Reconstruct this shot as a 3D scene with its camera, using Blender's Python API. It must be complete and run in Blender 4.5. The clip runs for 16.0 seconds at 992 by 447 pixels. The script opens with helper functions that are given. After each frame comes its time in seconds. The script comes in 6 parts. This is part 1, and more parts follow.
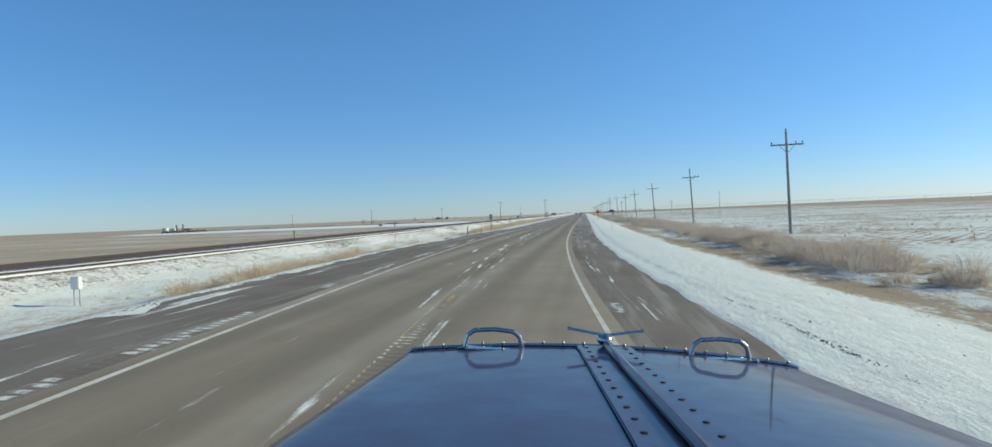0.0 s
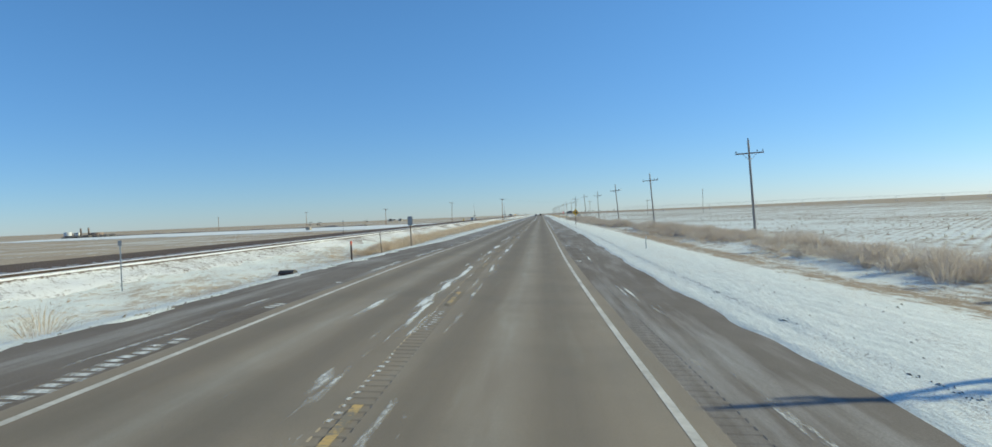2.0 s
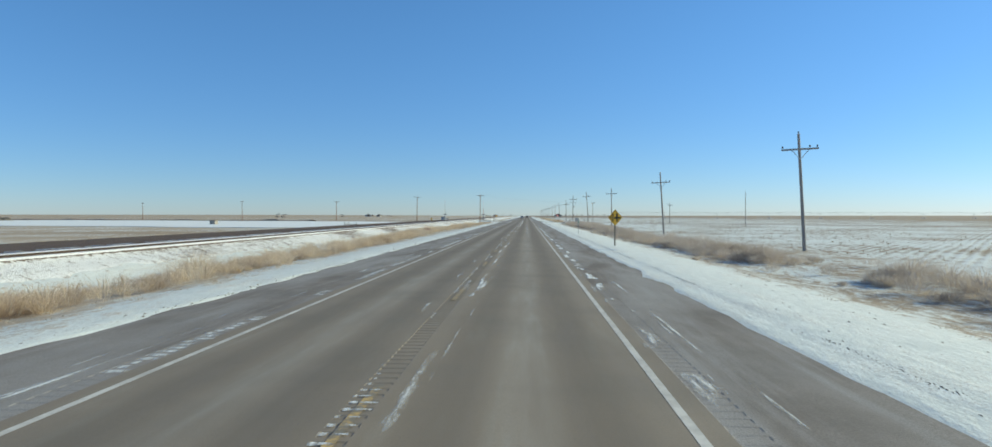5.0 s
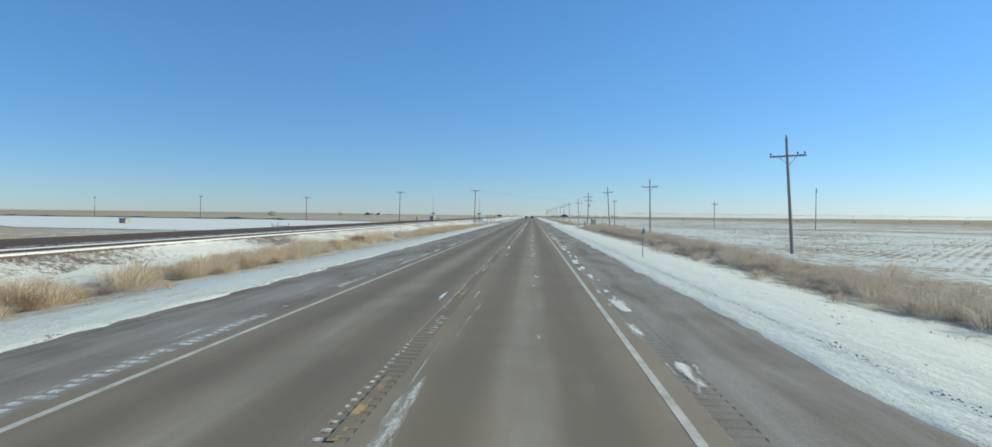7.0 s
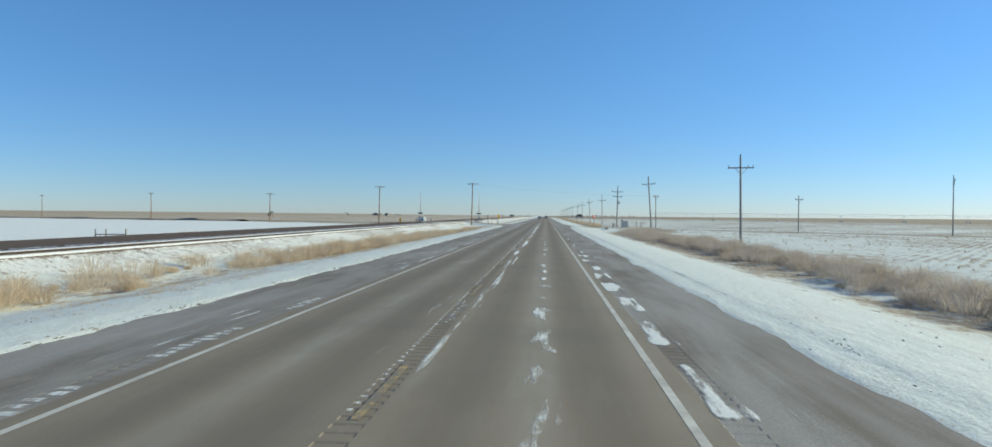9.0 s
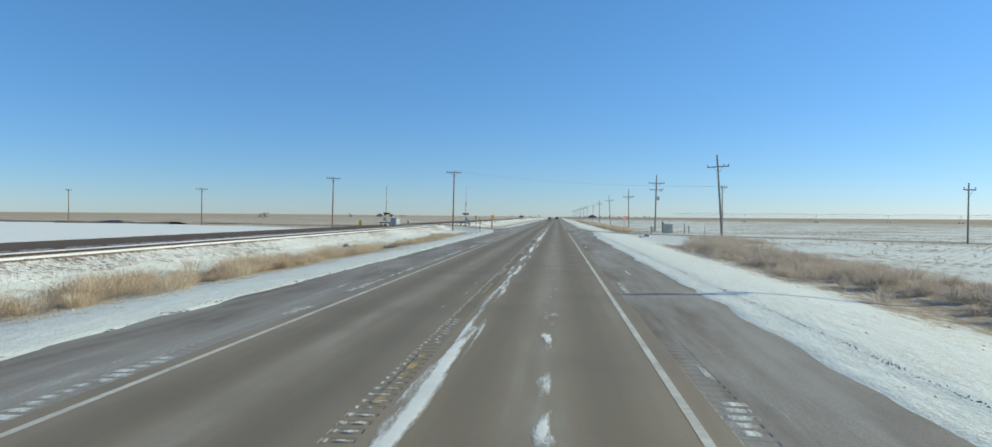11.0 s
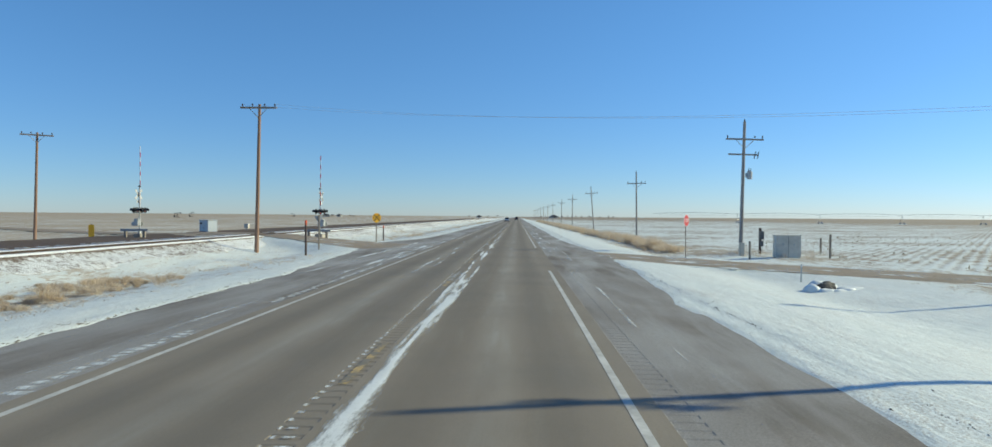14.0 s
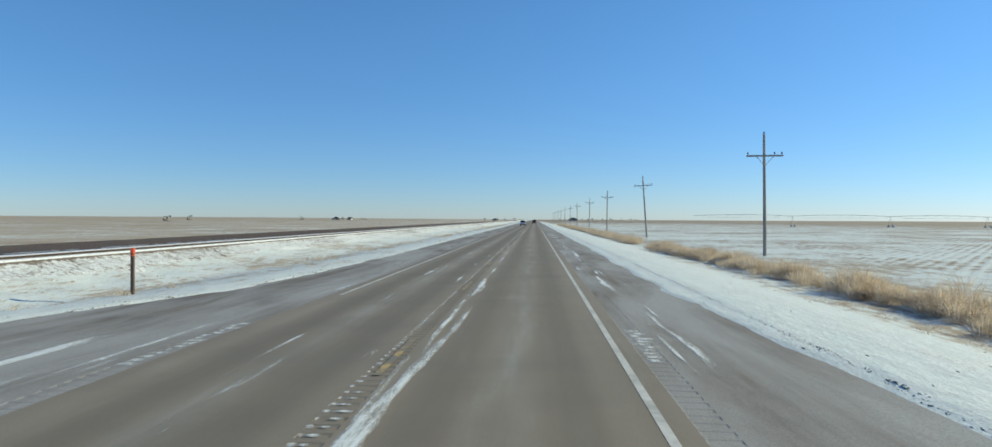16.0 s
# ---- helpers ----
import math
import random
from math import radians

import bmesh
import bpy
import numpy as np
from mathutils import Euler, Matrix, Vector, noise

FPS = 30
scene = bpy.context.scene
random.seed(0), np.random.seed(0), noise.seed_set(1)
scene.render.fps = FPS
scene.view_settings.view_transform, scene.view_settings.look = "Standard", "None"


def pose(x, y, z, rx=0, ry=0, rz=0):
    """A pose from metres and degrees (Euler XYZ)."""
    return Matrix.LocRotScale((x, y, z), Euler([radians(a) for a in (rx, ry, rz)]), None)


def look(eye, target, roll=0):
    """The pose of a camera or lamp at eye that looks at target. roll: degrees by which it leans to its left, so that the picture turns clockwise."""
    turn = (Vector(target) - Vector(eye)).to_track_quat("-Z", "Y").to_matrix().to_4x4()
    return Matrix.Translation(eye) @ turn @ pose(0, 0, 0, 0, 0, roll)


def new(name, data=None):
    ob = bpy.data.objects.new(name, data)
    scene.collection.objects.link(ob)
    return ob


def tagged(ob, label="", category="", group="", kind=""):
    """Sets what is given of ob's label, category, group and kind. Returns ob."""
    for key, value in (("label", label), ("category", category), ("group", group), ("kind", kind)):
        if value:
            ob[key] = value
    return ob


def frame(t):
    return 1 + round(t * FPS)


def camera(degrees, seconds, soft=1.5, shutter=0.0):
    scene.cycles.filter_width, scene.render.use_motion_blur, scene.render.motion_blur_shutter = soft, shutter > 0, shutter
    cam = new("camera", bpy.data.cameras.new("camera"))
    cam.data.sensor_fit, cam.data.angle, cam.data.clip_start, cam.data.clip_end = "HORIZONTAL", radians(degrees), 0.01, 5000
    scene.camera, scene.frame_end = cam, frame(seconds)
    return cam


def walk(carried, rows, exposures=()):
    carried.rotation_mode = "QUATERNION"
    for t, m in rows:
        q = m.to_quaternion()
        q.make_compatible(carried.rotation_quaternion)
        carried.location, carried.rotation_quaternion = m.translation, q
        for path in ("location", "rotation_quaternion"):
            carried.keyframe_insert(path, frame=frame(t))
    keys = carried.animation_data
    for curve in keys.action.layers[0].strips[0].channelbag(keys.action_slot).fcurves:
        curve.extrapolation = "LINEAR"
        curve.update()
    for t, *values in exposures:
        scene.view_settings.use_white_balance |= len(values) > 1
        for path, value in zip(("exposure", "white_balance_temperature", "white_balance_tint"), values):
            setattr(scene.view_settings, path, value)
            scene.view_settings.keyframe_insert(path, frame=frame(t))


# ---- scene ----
cam = camera(70.0, 16.0)
# the camera drives along the highway in the lane on the +x side of the centre line
PATH = [
    (0, (5.479, 0.0, 2.15), (5.23, 1.984, 2.128), -2.4),
    (0.5, (4.453, 12.015, 2.15), (4.23, 14.002, 2.127), -2.3),
    (1, (3.639, 24.03, 2.15), (3.446, 26.021, 2.129), -2.3),
    (1.5, (3.012, 36.045, 2.15), (2.856, 38.039, 2.13), -2.4),
    (2, (2.552, 48.06, 2.15), (2.424, 50.056, 2.127), -2.5),
    (2.5, (2.226, 60.075, 2.15), (2.122, 62.072, 2.126), -2.4),
    (3, (2.009, 72.09, 2.15), (1.919, 74.088, 2.125), -2.3),
    (3.5, (1.873, 84.105, 2.169), (1.776, 86.102, 2.145), -1.6),
    (4, (1.845, 96.12, 2.187), (1.757, 98.118, 2.164), -0.8),
    (6.5, (1.881, 156.195, 2.24), (1.781, 158.192, 2.216), 0.6),
    (7, (1.89, 168.21, 2.24), (1.788, 170.207, 2.216), 0.6),
    (7.5, (1.917, 180.225, 2.24), (1.811, 182.222, 2.216), 0.6),
    (8, (1.945, 192.24, 2.24), (1.825, 194.236, 2.213), 0.5),
    (8.5, (1.972, 204.255, 2.24), (1.841, 206.251, 2.216), 0.5),
    (9, (2.0, 216.27, 2.24), (1.859, 218.265, 2.216), 0.5),
    (11.5, (2.093, 276.345, 2.24), (1.919, 278.337, 2.219), 0.4),
    (12, (2.111, 288.36, 2.24), (1.975, 290.355, 2.219), 0.4),
    (12.5, (2.13, 300.375, 2.24), (2.031, 302.372, 2.219), 0.4),
    (13, (2.165, 312.39, 2.24), (2.088, 314.388, 2.219), 0.4),
    (13.5, (2.2, 324.405, 2.24), (2.131, 326.404, 2.219), 0.4),
    (14, (2.235, 336.42, 2.24), (2.176, 338.419, 2.219), 0.4),
    (14.5, (2.27, 348.435, 2.24), (2.211, 350.434, 2.222), 0.4),
    (15, (2.24, 360.45, 2.24), (2.175, 362.449, 2.22), 0.4),
    (15.5, (2.21, 372.465, 2.24), (2.116, 374.463, 2.227), 0.4),
    (16, (2.18, 384.48, 2.24), (2.071, 386.477, 2.227), 0.3),
]
walk(cam, [(t, look(eye, target, roll)) for t, eye, target, roll in PATH], [(0, 0.0, 6500, -6), (16, 0.0, 6500, -6)])

# ---- sky and sun: low winter sun from the +x side, slightly ahead ----
SUN_ELEVATION, SUN_AZIMUTH = radians(24.5), radians(72)  # azimuth from +y towards +x
world = bpy.data.worlds.new("sky")
scene.world = world
world.use_nodes = True
wn = world.node_tree
sky = wn.nodes.new("ShaderNodeTexSky")
sky.sky_type, sky.sun_disc = "NISHITA", False
sky.sun_elevation, sky.sun_rotation = SUN_ELEVATION, SUN_AZIMUTH
sky.altitude, sky.air_density, sky.dust_density, sky.ozone_density = 900, 0.9, 0.2, 8.0
tint = wn.nodes.new("ShaderNodeMix")
tint.data_type, tint.blend_type = "RGBA", "MULTIPLY"
tint.inputs["Factor"].default_value = 1.0
tint.inputs["B"].default_value = (1.04, 1.0, 1.045, 1)  # a dry, clear winter blue
wn.links.new(sky.outputs[0], tint.inputs["A"])
# thin grey haze low over the plain, softening the sky's glow near the horizon
direction = wn.nodes.new("ShaderNodeTexCoord")
axes = wn.nodes.new("ShaderNodeSeparateXYZ")
wn.links.new(direction.outputs["Generated"], axes.inputs[0])
height = wn.nodes.new("ShaderNodeMapRange")
height.interpolation_type = "SMOOTHSTEP"
height.inputs["From Min"].default_value, height.inputs["From Max"].default_value = -0.02, 0.34
wn.links.new(axes.outputs["Z"], height.inputs["Value"])
haze = wn.nodes.new("ShaderNodeMix")
haze.data_type = "RGBA"
haze.inputs["A"].default_value, haze.inputs["B"].default_value = (0.935, 0.855, 0.875, 1), (1.16, 1.18, 1.12, 1)
wn.links.new(height.outputs[0], haze.inputs["Factor"])
veil = wn.nodes.new("ShaderNodeMix")
veil.data_type, veil.blend_type = "RGBA", "MULTIPLY"
veil.inputs["Factor"].default_value = 1.0
wn.links.new(tint.outputs["Result"], veil.inputs["A"])
wn.links.new(haze.outputs["Result"], veil.inputs["B"])
wn.links.new(veil.outputs["Result"], wn.nodes["Background"].inputs[0])
wn.nodes["Background"].inputs[1].default_value = 0.141
lamp = bpy.data.lights.new("sun", "SUN")
lamp.energy, lamp.angle, lamp.color = 5.0, radians(0.55), (1.0, 0.88, 0.64)
sun = new("sun", lamp)
away = Vector((math.sin(SUN_AZIMUTH) * math.cos(SUN_ELEVATION), math.cos(SUN_AZIMUTH) * math.cos(SUN_ELEVATION), math.sin(SUN_ELEVATION)))
sun.matrix_world = look(away * 50, (0, 0, 0))

# ---- materials ----
def nodes_of(name):
    m = bpy.data.materials.new(name)
    m.use_nodes = True
    t = m.node_tree
    return m, t, t.nodes["Principled BSDF"]


def add_node(t, kind, **values):
    n = t.nodes.new(kind)
    for key, value in values.items():
        n.inputs[key].default_value = value
    return n


def coords(t, scale=(1, 1, 1), world_space=False):
    """Place in metres, stretched."""
    if world_space:
        source = t.nodes.new("ShaderNodeNewGeometry").outputs["Position"]
    else:
        source = t.nodes.new("ShaderNodeTexCoord").outputs["Object"]
    m = t.nodes.new("ShaderNodeMapping")
    m.inputs["Scale"].default_value = scale
    t.links.new(source, m.inputs["Vector"])
    return m.outputs[0]


def noise_of(t, vector, scale, detail=4.0, rough=0.55, distortion=0.0):
    n = add_node(t, "ShaderNodeTexNoise", Scale=scale, Detail=detail, Roughness=rough, Distortion=distortion)
    t.links.new(vector, n.inputs["Vector"])
    return n.outputs["Fac"]


def ramp(t, fac, low, high, a=0.0, b=1.0):
    n = add_node(t, "ShaderNodeMapRange")
    for key, value in (("From Min", low), ("From Max", high), ("To Min", a), ("To Max", b)):
        n.inputs[key].default_value = value
    t.links.new(fac, n.inputs["Value"])
    return n.outputs[0]


def mix(t, fac, a, b, blend="MIX"):
    n = t.nodes.new("ShaderNodeMix")
    n.data_type, n.blend_type = "RGBA", blend
    for socket, value in ((n.inputs["Factor"], fac), (n.inputs["A"], a), (n.inputs["B"], b)):
        if isinstance(value, bpy.types.NodeSocket):
            t.links.new(value, socket)
        elif isinstance(value, float):
            socket.default_value = value
        else:
            socket.default_value = (*value, 1)
    return n.outputs["Result"]


def calc(t, op, a, b, clamp=False):
    n = t.nodes.new("ShaderNodeMath")
    n.operation, n.use_clamp = op, clamp
    for socket, value in zip(n.inputs, (a, b)):
        if isinstance(value, bpy.types.NodeSocket):
            t.links.new(value, socket)
        else:
            socket.default_value = value
    return n.outputs[0]


def bump(t, height, strength, distance, bsdf):
    n = add_node(t, "ShaderNodeBump", Strength=strength, Distance=distance)
    t.links.new(height, n.inputs["Height"])
    t.links.new(n.outputs[0], bsdf.inputs["Normal"])


def surface(name, dark, light, rough=0.6, metal=0.0, grain=20.0, stretch=(1, 1, 1), relief=0.2, coat=0.0, spread=(0.35, 0.65), per_piece=0.0):
    """A plain solid: two tones mottled at two sizes, with fine relief."""
    m, t, b = nodes_of(name)
    v = coords(t, stretch)
    big, fine = noise_of(t, v, grain * 0.12, 3), noise_of(t, v, grain, 5)
    both = calc(t, "ADD", calc(t, "MULTIPLY", big, 0.6), calc(t, "MULTIPLY", fine, 0.4))
    color = mix(t, ramp(t, both, *spread), dark, light)
    if per_piece:
        info = t.nodes.new("ShaderNodeObjectInfo")
        color = mix(t, calc(t, "MULTIPLY", info.outputs["Random"], per_piece), color, (0.02, 0.018, 0.015))
    t.links.new(color, b.inputs["Base Color"])
    t.links.new(ramp(t, fine, 0.3, 0.7, rough - 0.08, min(rough + 0.08, 1)), b.inputs["Roughness"])
    b.inputs["Metallic"].default_value = metal
    b.inputs["Coat Weight"].default_value = coat
    if relief:
        bump(t, fine, relief, 0.01, b)
    return m


def asphalt_material():
    """Worn asphalt, whitened by salt and dust, with wheel tracks and dark seams along the road."""
    m, t, b = nodes_of("asphalt")
    geo = coords(t, (1, 1, 1), True)
    lane = coords(t, (1, 0.02, 1), True)
    strip = coords(t, (1, 0.09, 1), True)
    tracks, streaks = noise_of(t, lane, 0.9, 2), noise_of(t, strip, 2.2, 5, 0.6)
    blotch, grain = noise_of(t, geo, 0.35, 4), noise_of(t, geo, 55, 3, 0.7)
    base = mix(t, ramp(t, tracks, 0.35, 0.65), (0.25, 0.207, 0.157), (0.315, 0.265, 0.205))
    base = mix(t, ramp(t, streaks, 0.55, 0.78, 0.0, 0.55), base, (0.36, 0.345, 0.305))
    # pale dried salt between the wheel tracks of each lane
    split = t.nodes.new("ShaderNodeSeparateXYZ")
    t.links.new(geo, split.inputs[0])
    off = calc(t, "ABSOLUTE", calc(t, "SUBTRACT", calc(t, "ABSOLUTE", split.outputs["X"], 0.0), 1.85), 0.0)
    wheel = calc(t, "ABSOLUTE", calc(t, "SUBTRACT", off, 0.88), 0.0)
    base = mix(t, calc(t, "MULTIPLY", ramp(t, wheel, 0.15, 0.62, 0.55, 0.0), ramp(t, tracks, 0.25, 0.6, 0.5, 1.0)), base, (0.15, 0.124, 0.094))
    base = mix(t, calc(t, "MULTIPLY", ramp(t, off, 0.0, 0.5, 0.6, 0.0), ramp(t, streaks, 0.3, 0.65)), base, (0.40, 0.375, 0.33))
    base = mix(t, ramp(t, blotch, 0.3, 0.55, 0.28, 0.0), base, (0.13, 0.122, 0.104))
    base = mix(t, ramp(t, grain, 0.3, 0.7, 0.3, 0.0), base, (0.09, 0.084, 0.072))
    t.links.new(base, b.inputs["Base Color"])
    t.links.new(ramp(t, streaks, 0.3, 0.8, 0.72, 0.92), b.inputs["Roughness"])
    b.inputs["Specular IOR Level"].default_value = 0.3
    bump(t, grain, 0.5, 0.006, b)
    return m


def shoulder_material():
    """The rougher, darker asphalt of the shoulders, with dried slush."""
    m, t, b = nodes_of("shoulder_asphalt")
    geo, strip = coords(t, (1, 1, 1), True), coords(t, (1, 0.06, 1), True)
    streaks, blotch, grain = noise_of(t, strip, 1.6, 6, 0.62), noise_of(t, geo, 0.5, 5), noise_of(t, geo, 38, 3, 0.75)
    wash = noise_of(t, coords(t, (1, 0.16, 1), True), 0.55, 5, 0.6, 0.4)
    base = mix(t, ramp(t, blotch, 0.35, 0.65), (0.165, 0.139, 0.117), (0.25, 0.216, 0.187))
    place = t.nodes.new("ShaderNodeSeparateXYZ")
    t.links.new(geo, place.inputs[0])
    base = mix(t, ramp(t, place.outputs["Y"], 70, 130, 0.55, 0.0), base, (0.118, 0.094, 0.076))
    salted = calc(t, "ADD", ramp(t, place.outputs["Y"], 85, 150, 0.2, 1.0), ramp(t, place.outputs["Y"], 352, 374, 0.0, 0.5))  # less salt in the bend, more by the crossing
    base = mix(t, calc(t, "MULTIPLY", ramp(t, wash, 0.36, 0.62, 0.0, 0.7), salted), base, (0.41, 0.395, 0.38))
    base = mix(t, ramp(t, streaks, 0.5, 0.74, 0.0, 0.75), base, (0.42, 0.41, 0.40))
    base = mix(t, ramp(t, grain, 0.3, 0.65, 0.5, 0.0), base, (0.09, 0.082, 0.072))
    t.links.new(base, b.inputs["Base Color"])
    b.inputs["Roughness"].default_value = 0.88
    b.inputs["Specular IOR Level"].default_value = 0.3
    bump(t, grain, 0.6, 0.01, b)
    return m


def ground_material():
    """Snow over dry grass and soil; the cover comes from the mesh's own snow, straw and rows values."""
    m, t, b = nodes_of("snowy_ground")
    geo = coords(t, (1, 1, 1), True)
    along = coords(t, (1, 0.35, 1), True)

    def given(name):
        n = t.nodes.new("ShaderNodeAttribute")
        n.attribute_name = name
        return n.outputs["Fac"]

    snow, straw, rows = given("snow"), given("straw"), given("rows")
    wide, mid, fine = noise_of(t, geo, 0.05, 4), noise_of(t, along, 0.8, 6, 0.62), noise_of(t, geo, 9, 5, 0.7)
    small = noise_of(t, along, 3.2, 5, 0.65)
    patch = calc(t, "ADD", calc(t, "ADD", calc(t, "MULTIPLY", mid, 0.28), calc(t, "MULTIPLY", small, 0.32)), calc(t, "ADD", calc(t, "MULTIPLY", fine, 0.28), calc(t, "MULTIPLY", calc(t, "SUBTRACT", wide, 0.33), 0.36)))
    # stubble rows, 0.76 m apart, along the section lines
    turned = t.nodes.new("ShaderNodeMapping")
    turned.inputs["Rotation"].default_value = (0, 0, radians(34))
    t.links.new(t.nodes.new("ShaderNodeNewGeometry").outputs["Position"], turned.inputs["Vector"])
    wave = add_node(t, "ShaderNodeTexWave", Scale=0.4135, Distortion=0.7, Detail=3.0)
    wave.inputs["Detail Scale"].default_value = 2.0
    t.links.new(turned.outputs[0], wave.inputs["Vector"])
    ridge = calc(t, "MULTIPLY", wave.outputs["Fac"], rows)
    cover = calc(t, "ADD", calc(t, "SUBTRACT", calc(t, "MULTIPLY", snow, 1.0), patch), calc(t, "MULTIPLY", calc(t, "SUBTRACT", ridge, calc(t, "MULTIPLY", rows, 0.5)), 0.07))
    broad = noise_of(t, coords(t, (0.3, 1, 1), True), 0.05, 5, 0.65)
    cover = calc(t, "ADD", cover, calc(t, "MULTIPLY", calc(t, "SUBTRACT", broad, 0.5), calc(t, "MULTIPLY", straw, 0.22)))
    white = ramp(t, cover, -0.045, 0.045)
    soil = mix(t, ramp(t, fine, 0.3, 0.7), (0.19, 0.145, 0.10), (0.33, 0.26, 0.19))
    grass = mix(t, ramp(t, small, 0.3, 0.7), (0.32, 0.255, 0.18), (0.58, 0.48, 0.36))
    bare = mix(t, ramp(t, calc(t, "ADD", straw, calc(t, "MULTIPLY", calc(t, "SUBTRACT", wide, 0.5), 0.9)), 0.25, 0.75), soil, grass)
    drift = noise_of(t, coords(t, (0.35, 1, 1), True), 0.03, 6, 0.65)
    bare = mix(t, ramp(t, drift, 0.4, 0.62, 0.0, 0.55), bare, (0.27, 0.19, 0.115))
    bare = mix(t, ramp(t, fine, 0.25, 0.5, 0.3, 0.0), bare, (0.11, 0.09, 0.07))
    cold = mix(t, ramp(t, calc(t, "ADD", calc(t, "MULTIPLY", mid, 0.5), calc(t, "MULTIPLY", small, 0.5)), 0.36, 0.64), (0.65, 0.685, 0.65), (0.84, 0.87, 0.83))
    specks = noise_of(t, geo, 26, 3, 0.8)
    cold = mix(t, ramp(t, calc(t, "ADD", specks, calc(t, "MULTIPLY", mid, 0.35)), 0.68, 0.83, 0.0, 0.7), cold, (0.32, 0.27, 0.205))
    t.links.new(mix(t, white, bare, cold), b.inputs["Base Color"])
    t.links.new(ramp(t, white, 0, 1, 0.95, 0.7), b.inputs["Roughness"])
    relief = calc(t, "ADD", calc(t, "MULTIPLY", mid, 0.5), calc(t, "ADD", calc(t, "MULTIPLY", small, 0.42), calc(t, "MULTIPLY", fine, 0.13)))
    bump(t, calc(t, "ADD", relief, calc(t, "MULTIPLY", ridge, 0.35)), 0.5, 0.13, b)
    return m


def snow_material(name="snow", dusty=0.15, worn=0.0):
    m, t, b = nodes_of(name)
    geo = coords(t, (1, 1, 1), True)
    mid, fine = noise_of(t, geo, 1.3, 5), noise_of(t, geo, 14, 5, 0.7)
    color = mix(t, ramp(t, mid, 0.3, 0.7), (0.73, 0.75, 0.735), (0.86, 0.875, 0.86))
    color = mix(t, ramp(t, fine, 0.5, 0.75, 0.0, dusty), color, (0.35, 0.32, 0.27))
    if worn:
        streak = noise_of(t, coords(t, (8, 1.0, 1), True), 1.0, 7, 0.72)
        scraped = noise_of(t, coords(t, (34, 7, 1), True), 1.0, 5, 0.7)
        streak = calc(t, "ADD", calc(t, "MULTIPLY", streak, 0.6), calc(t, "MULTIPLY", scraped, 0.4))
        thick = t.nodes.new("ShaderNodeAttribute")
        thick.attribute_name = "thick"
        left = calc(t, "ADD", thick.outputs["Fac"], calc(t, "MULTIPLY", calc(t, "SUBTRACT", streak, 0.54), worn))
        t.links.new(ramp(t, left, 0.0, 0.5, 0.0, 0.9), b.inputs["Alpha"])
    t.links.new(color, b.inputs["Base Color"])
    b.inputs["Roughness"].default_value = 0.75
    bump(t, calc(t, "ADD", mid, fine), 0.2, 0.02, b)
    return m


def ballast_material():
    """Crushed brown-grey rock with snow lodged in it where the mesh says so."""
    m, t, b = nodes_of("ballast")
    geo = coords(t, (1, 1, 1), True)
    n = t.nodes.new("ShaderNodeAttribute")
    n.attribute_name = "snow"
    stones = add_node(t, "ShaderNodeTexVoronoi", Scale=14.0)
    t.links.new(geo, stones.inputs["Vector"])
    mid, fine = noise_of(t, geo, 1.1, 5, 0.65), noise_of(t, geo, 16, 4, 0.7)
    rock = mix(t, ramp(t, fine, 0.3, 0.7), (0.075, 0.056, 0.046), (0.185, 0.142, 0.118))
    rock = mix(t, ramp(t, mid, 0.35, 0.65, 0.0, 0.5), rock, (0.165, 0.13, 0.108))
    tuft = noise_of(t, geo, 4.5, 4, 0.65)
    white = ramp(t, calc(t, "SUBTRACT", n.outputs["Fac"], calc(t, "ADD", calc(t, "MULTIPLY", mid, 0.25), calc(t, "ADD", calc(t, "MULTIPLY", tuft, 0.4), calc(t, "MULTIPLY", fine, 0.35)))), -0.04, 0.05)
    t.links.new(mix(t, white, rock, mix(t, ramp(t, n.outputs["Fac"], 0.8, 1.2), (0.70, 0.71, 0.71), (0.86, 0.86, 0.85))), b.inputs["Base Color"])
    b.inputs["Roughness"].default_value = 0.95
    b.inputs["Specular IOR Level"].default_value = 0.1
    bump(t, stones.outputs["Distance"], 0.8, 0.05, b)
    return m


def gravel_material():
    m, t, b = nodes_of("gravel")
    geo = coords(t, (1, 1, 1), True)
    mid, fine = noise_of(t, geo, 0.9, 5, 0.6), noise_of(t, geo, 22, 4, 0.75)
    color = mix(t, ramp(t, mid, 0.3, 0.7), (0.28, 0.22, 0.16), (0.39, 0.315, 0.24))
    color = mix(t, ramp(t, fine, 0.3, 0.7, 0.5, 0.0), color, (0.08, 0.06, 0.045))
    t.links.new(color, b.inputs["Base Color"])
    b.inputs["Roughness"].default_value = 0.92
    bump(t, fine, 0.7, 0.02, b)
    return m


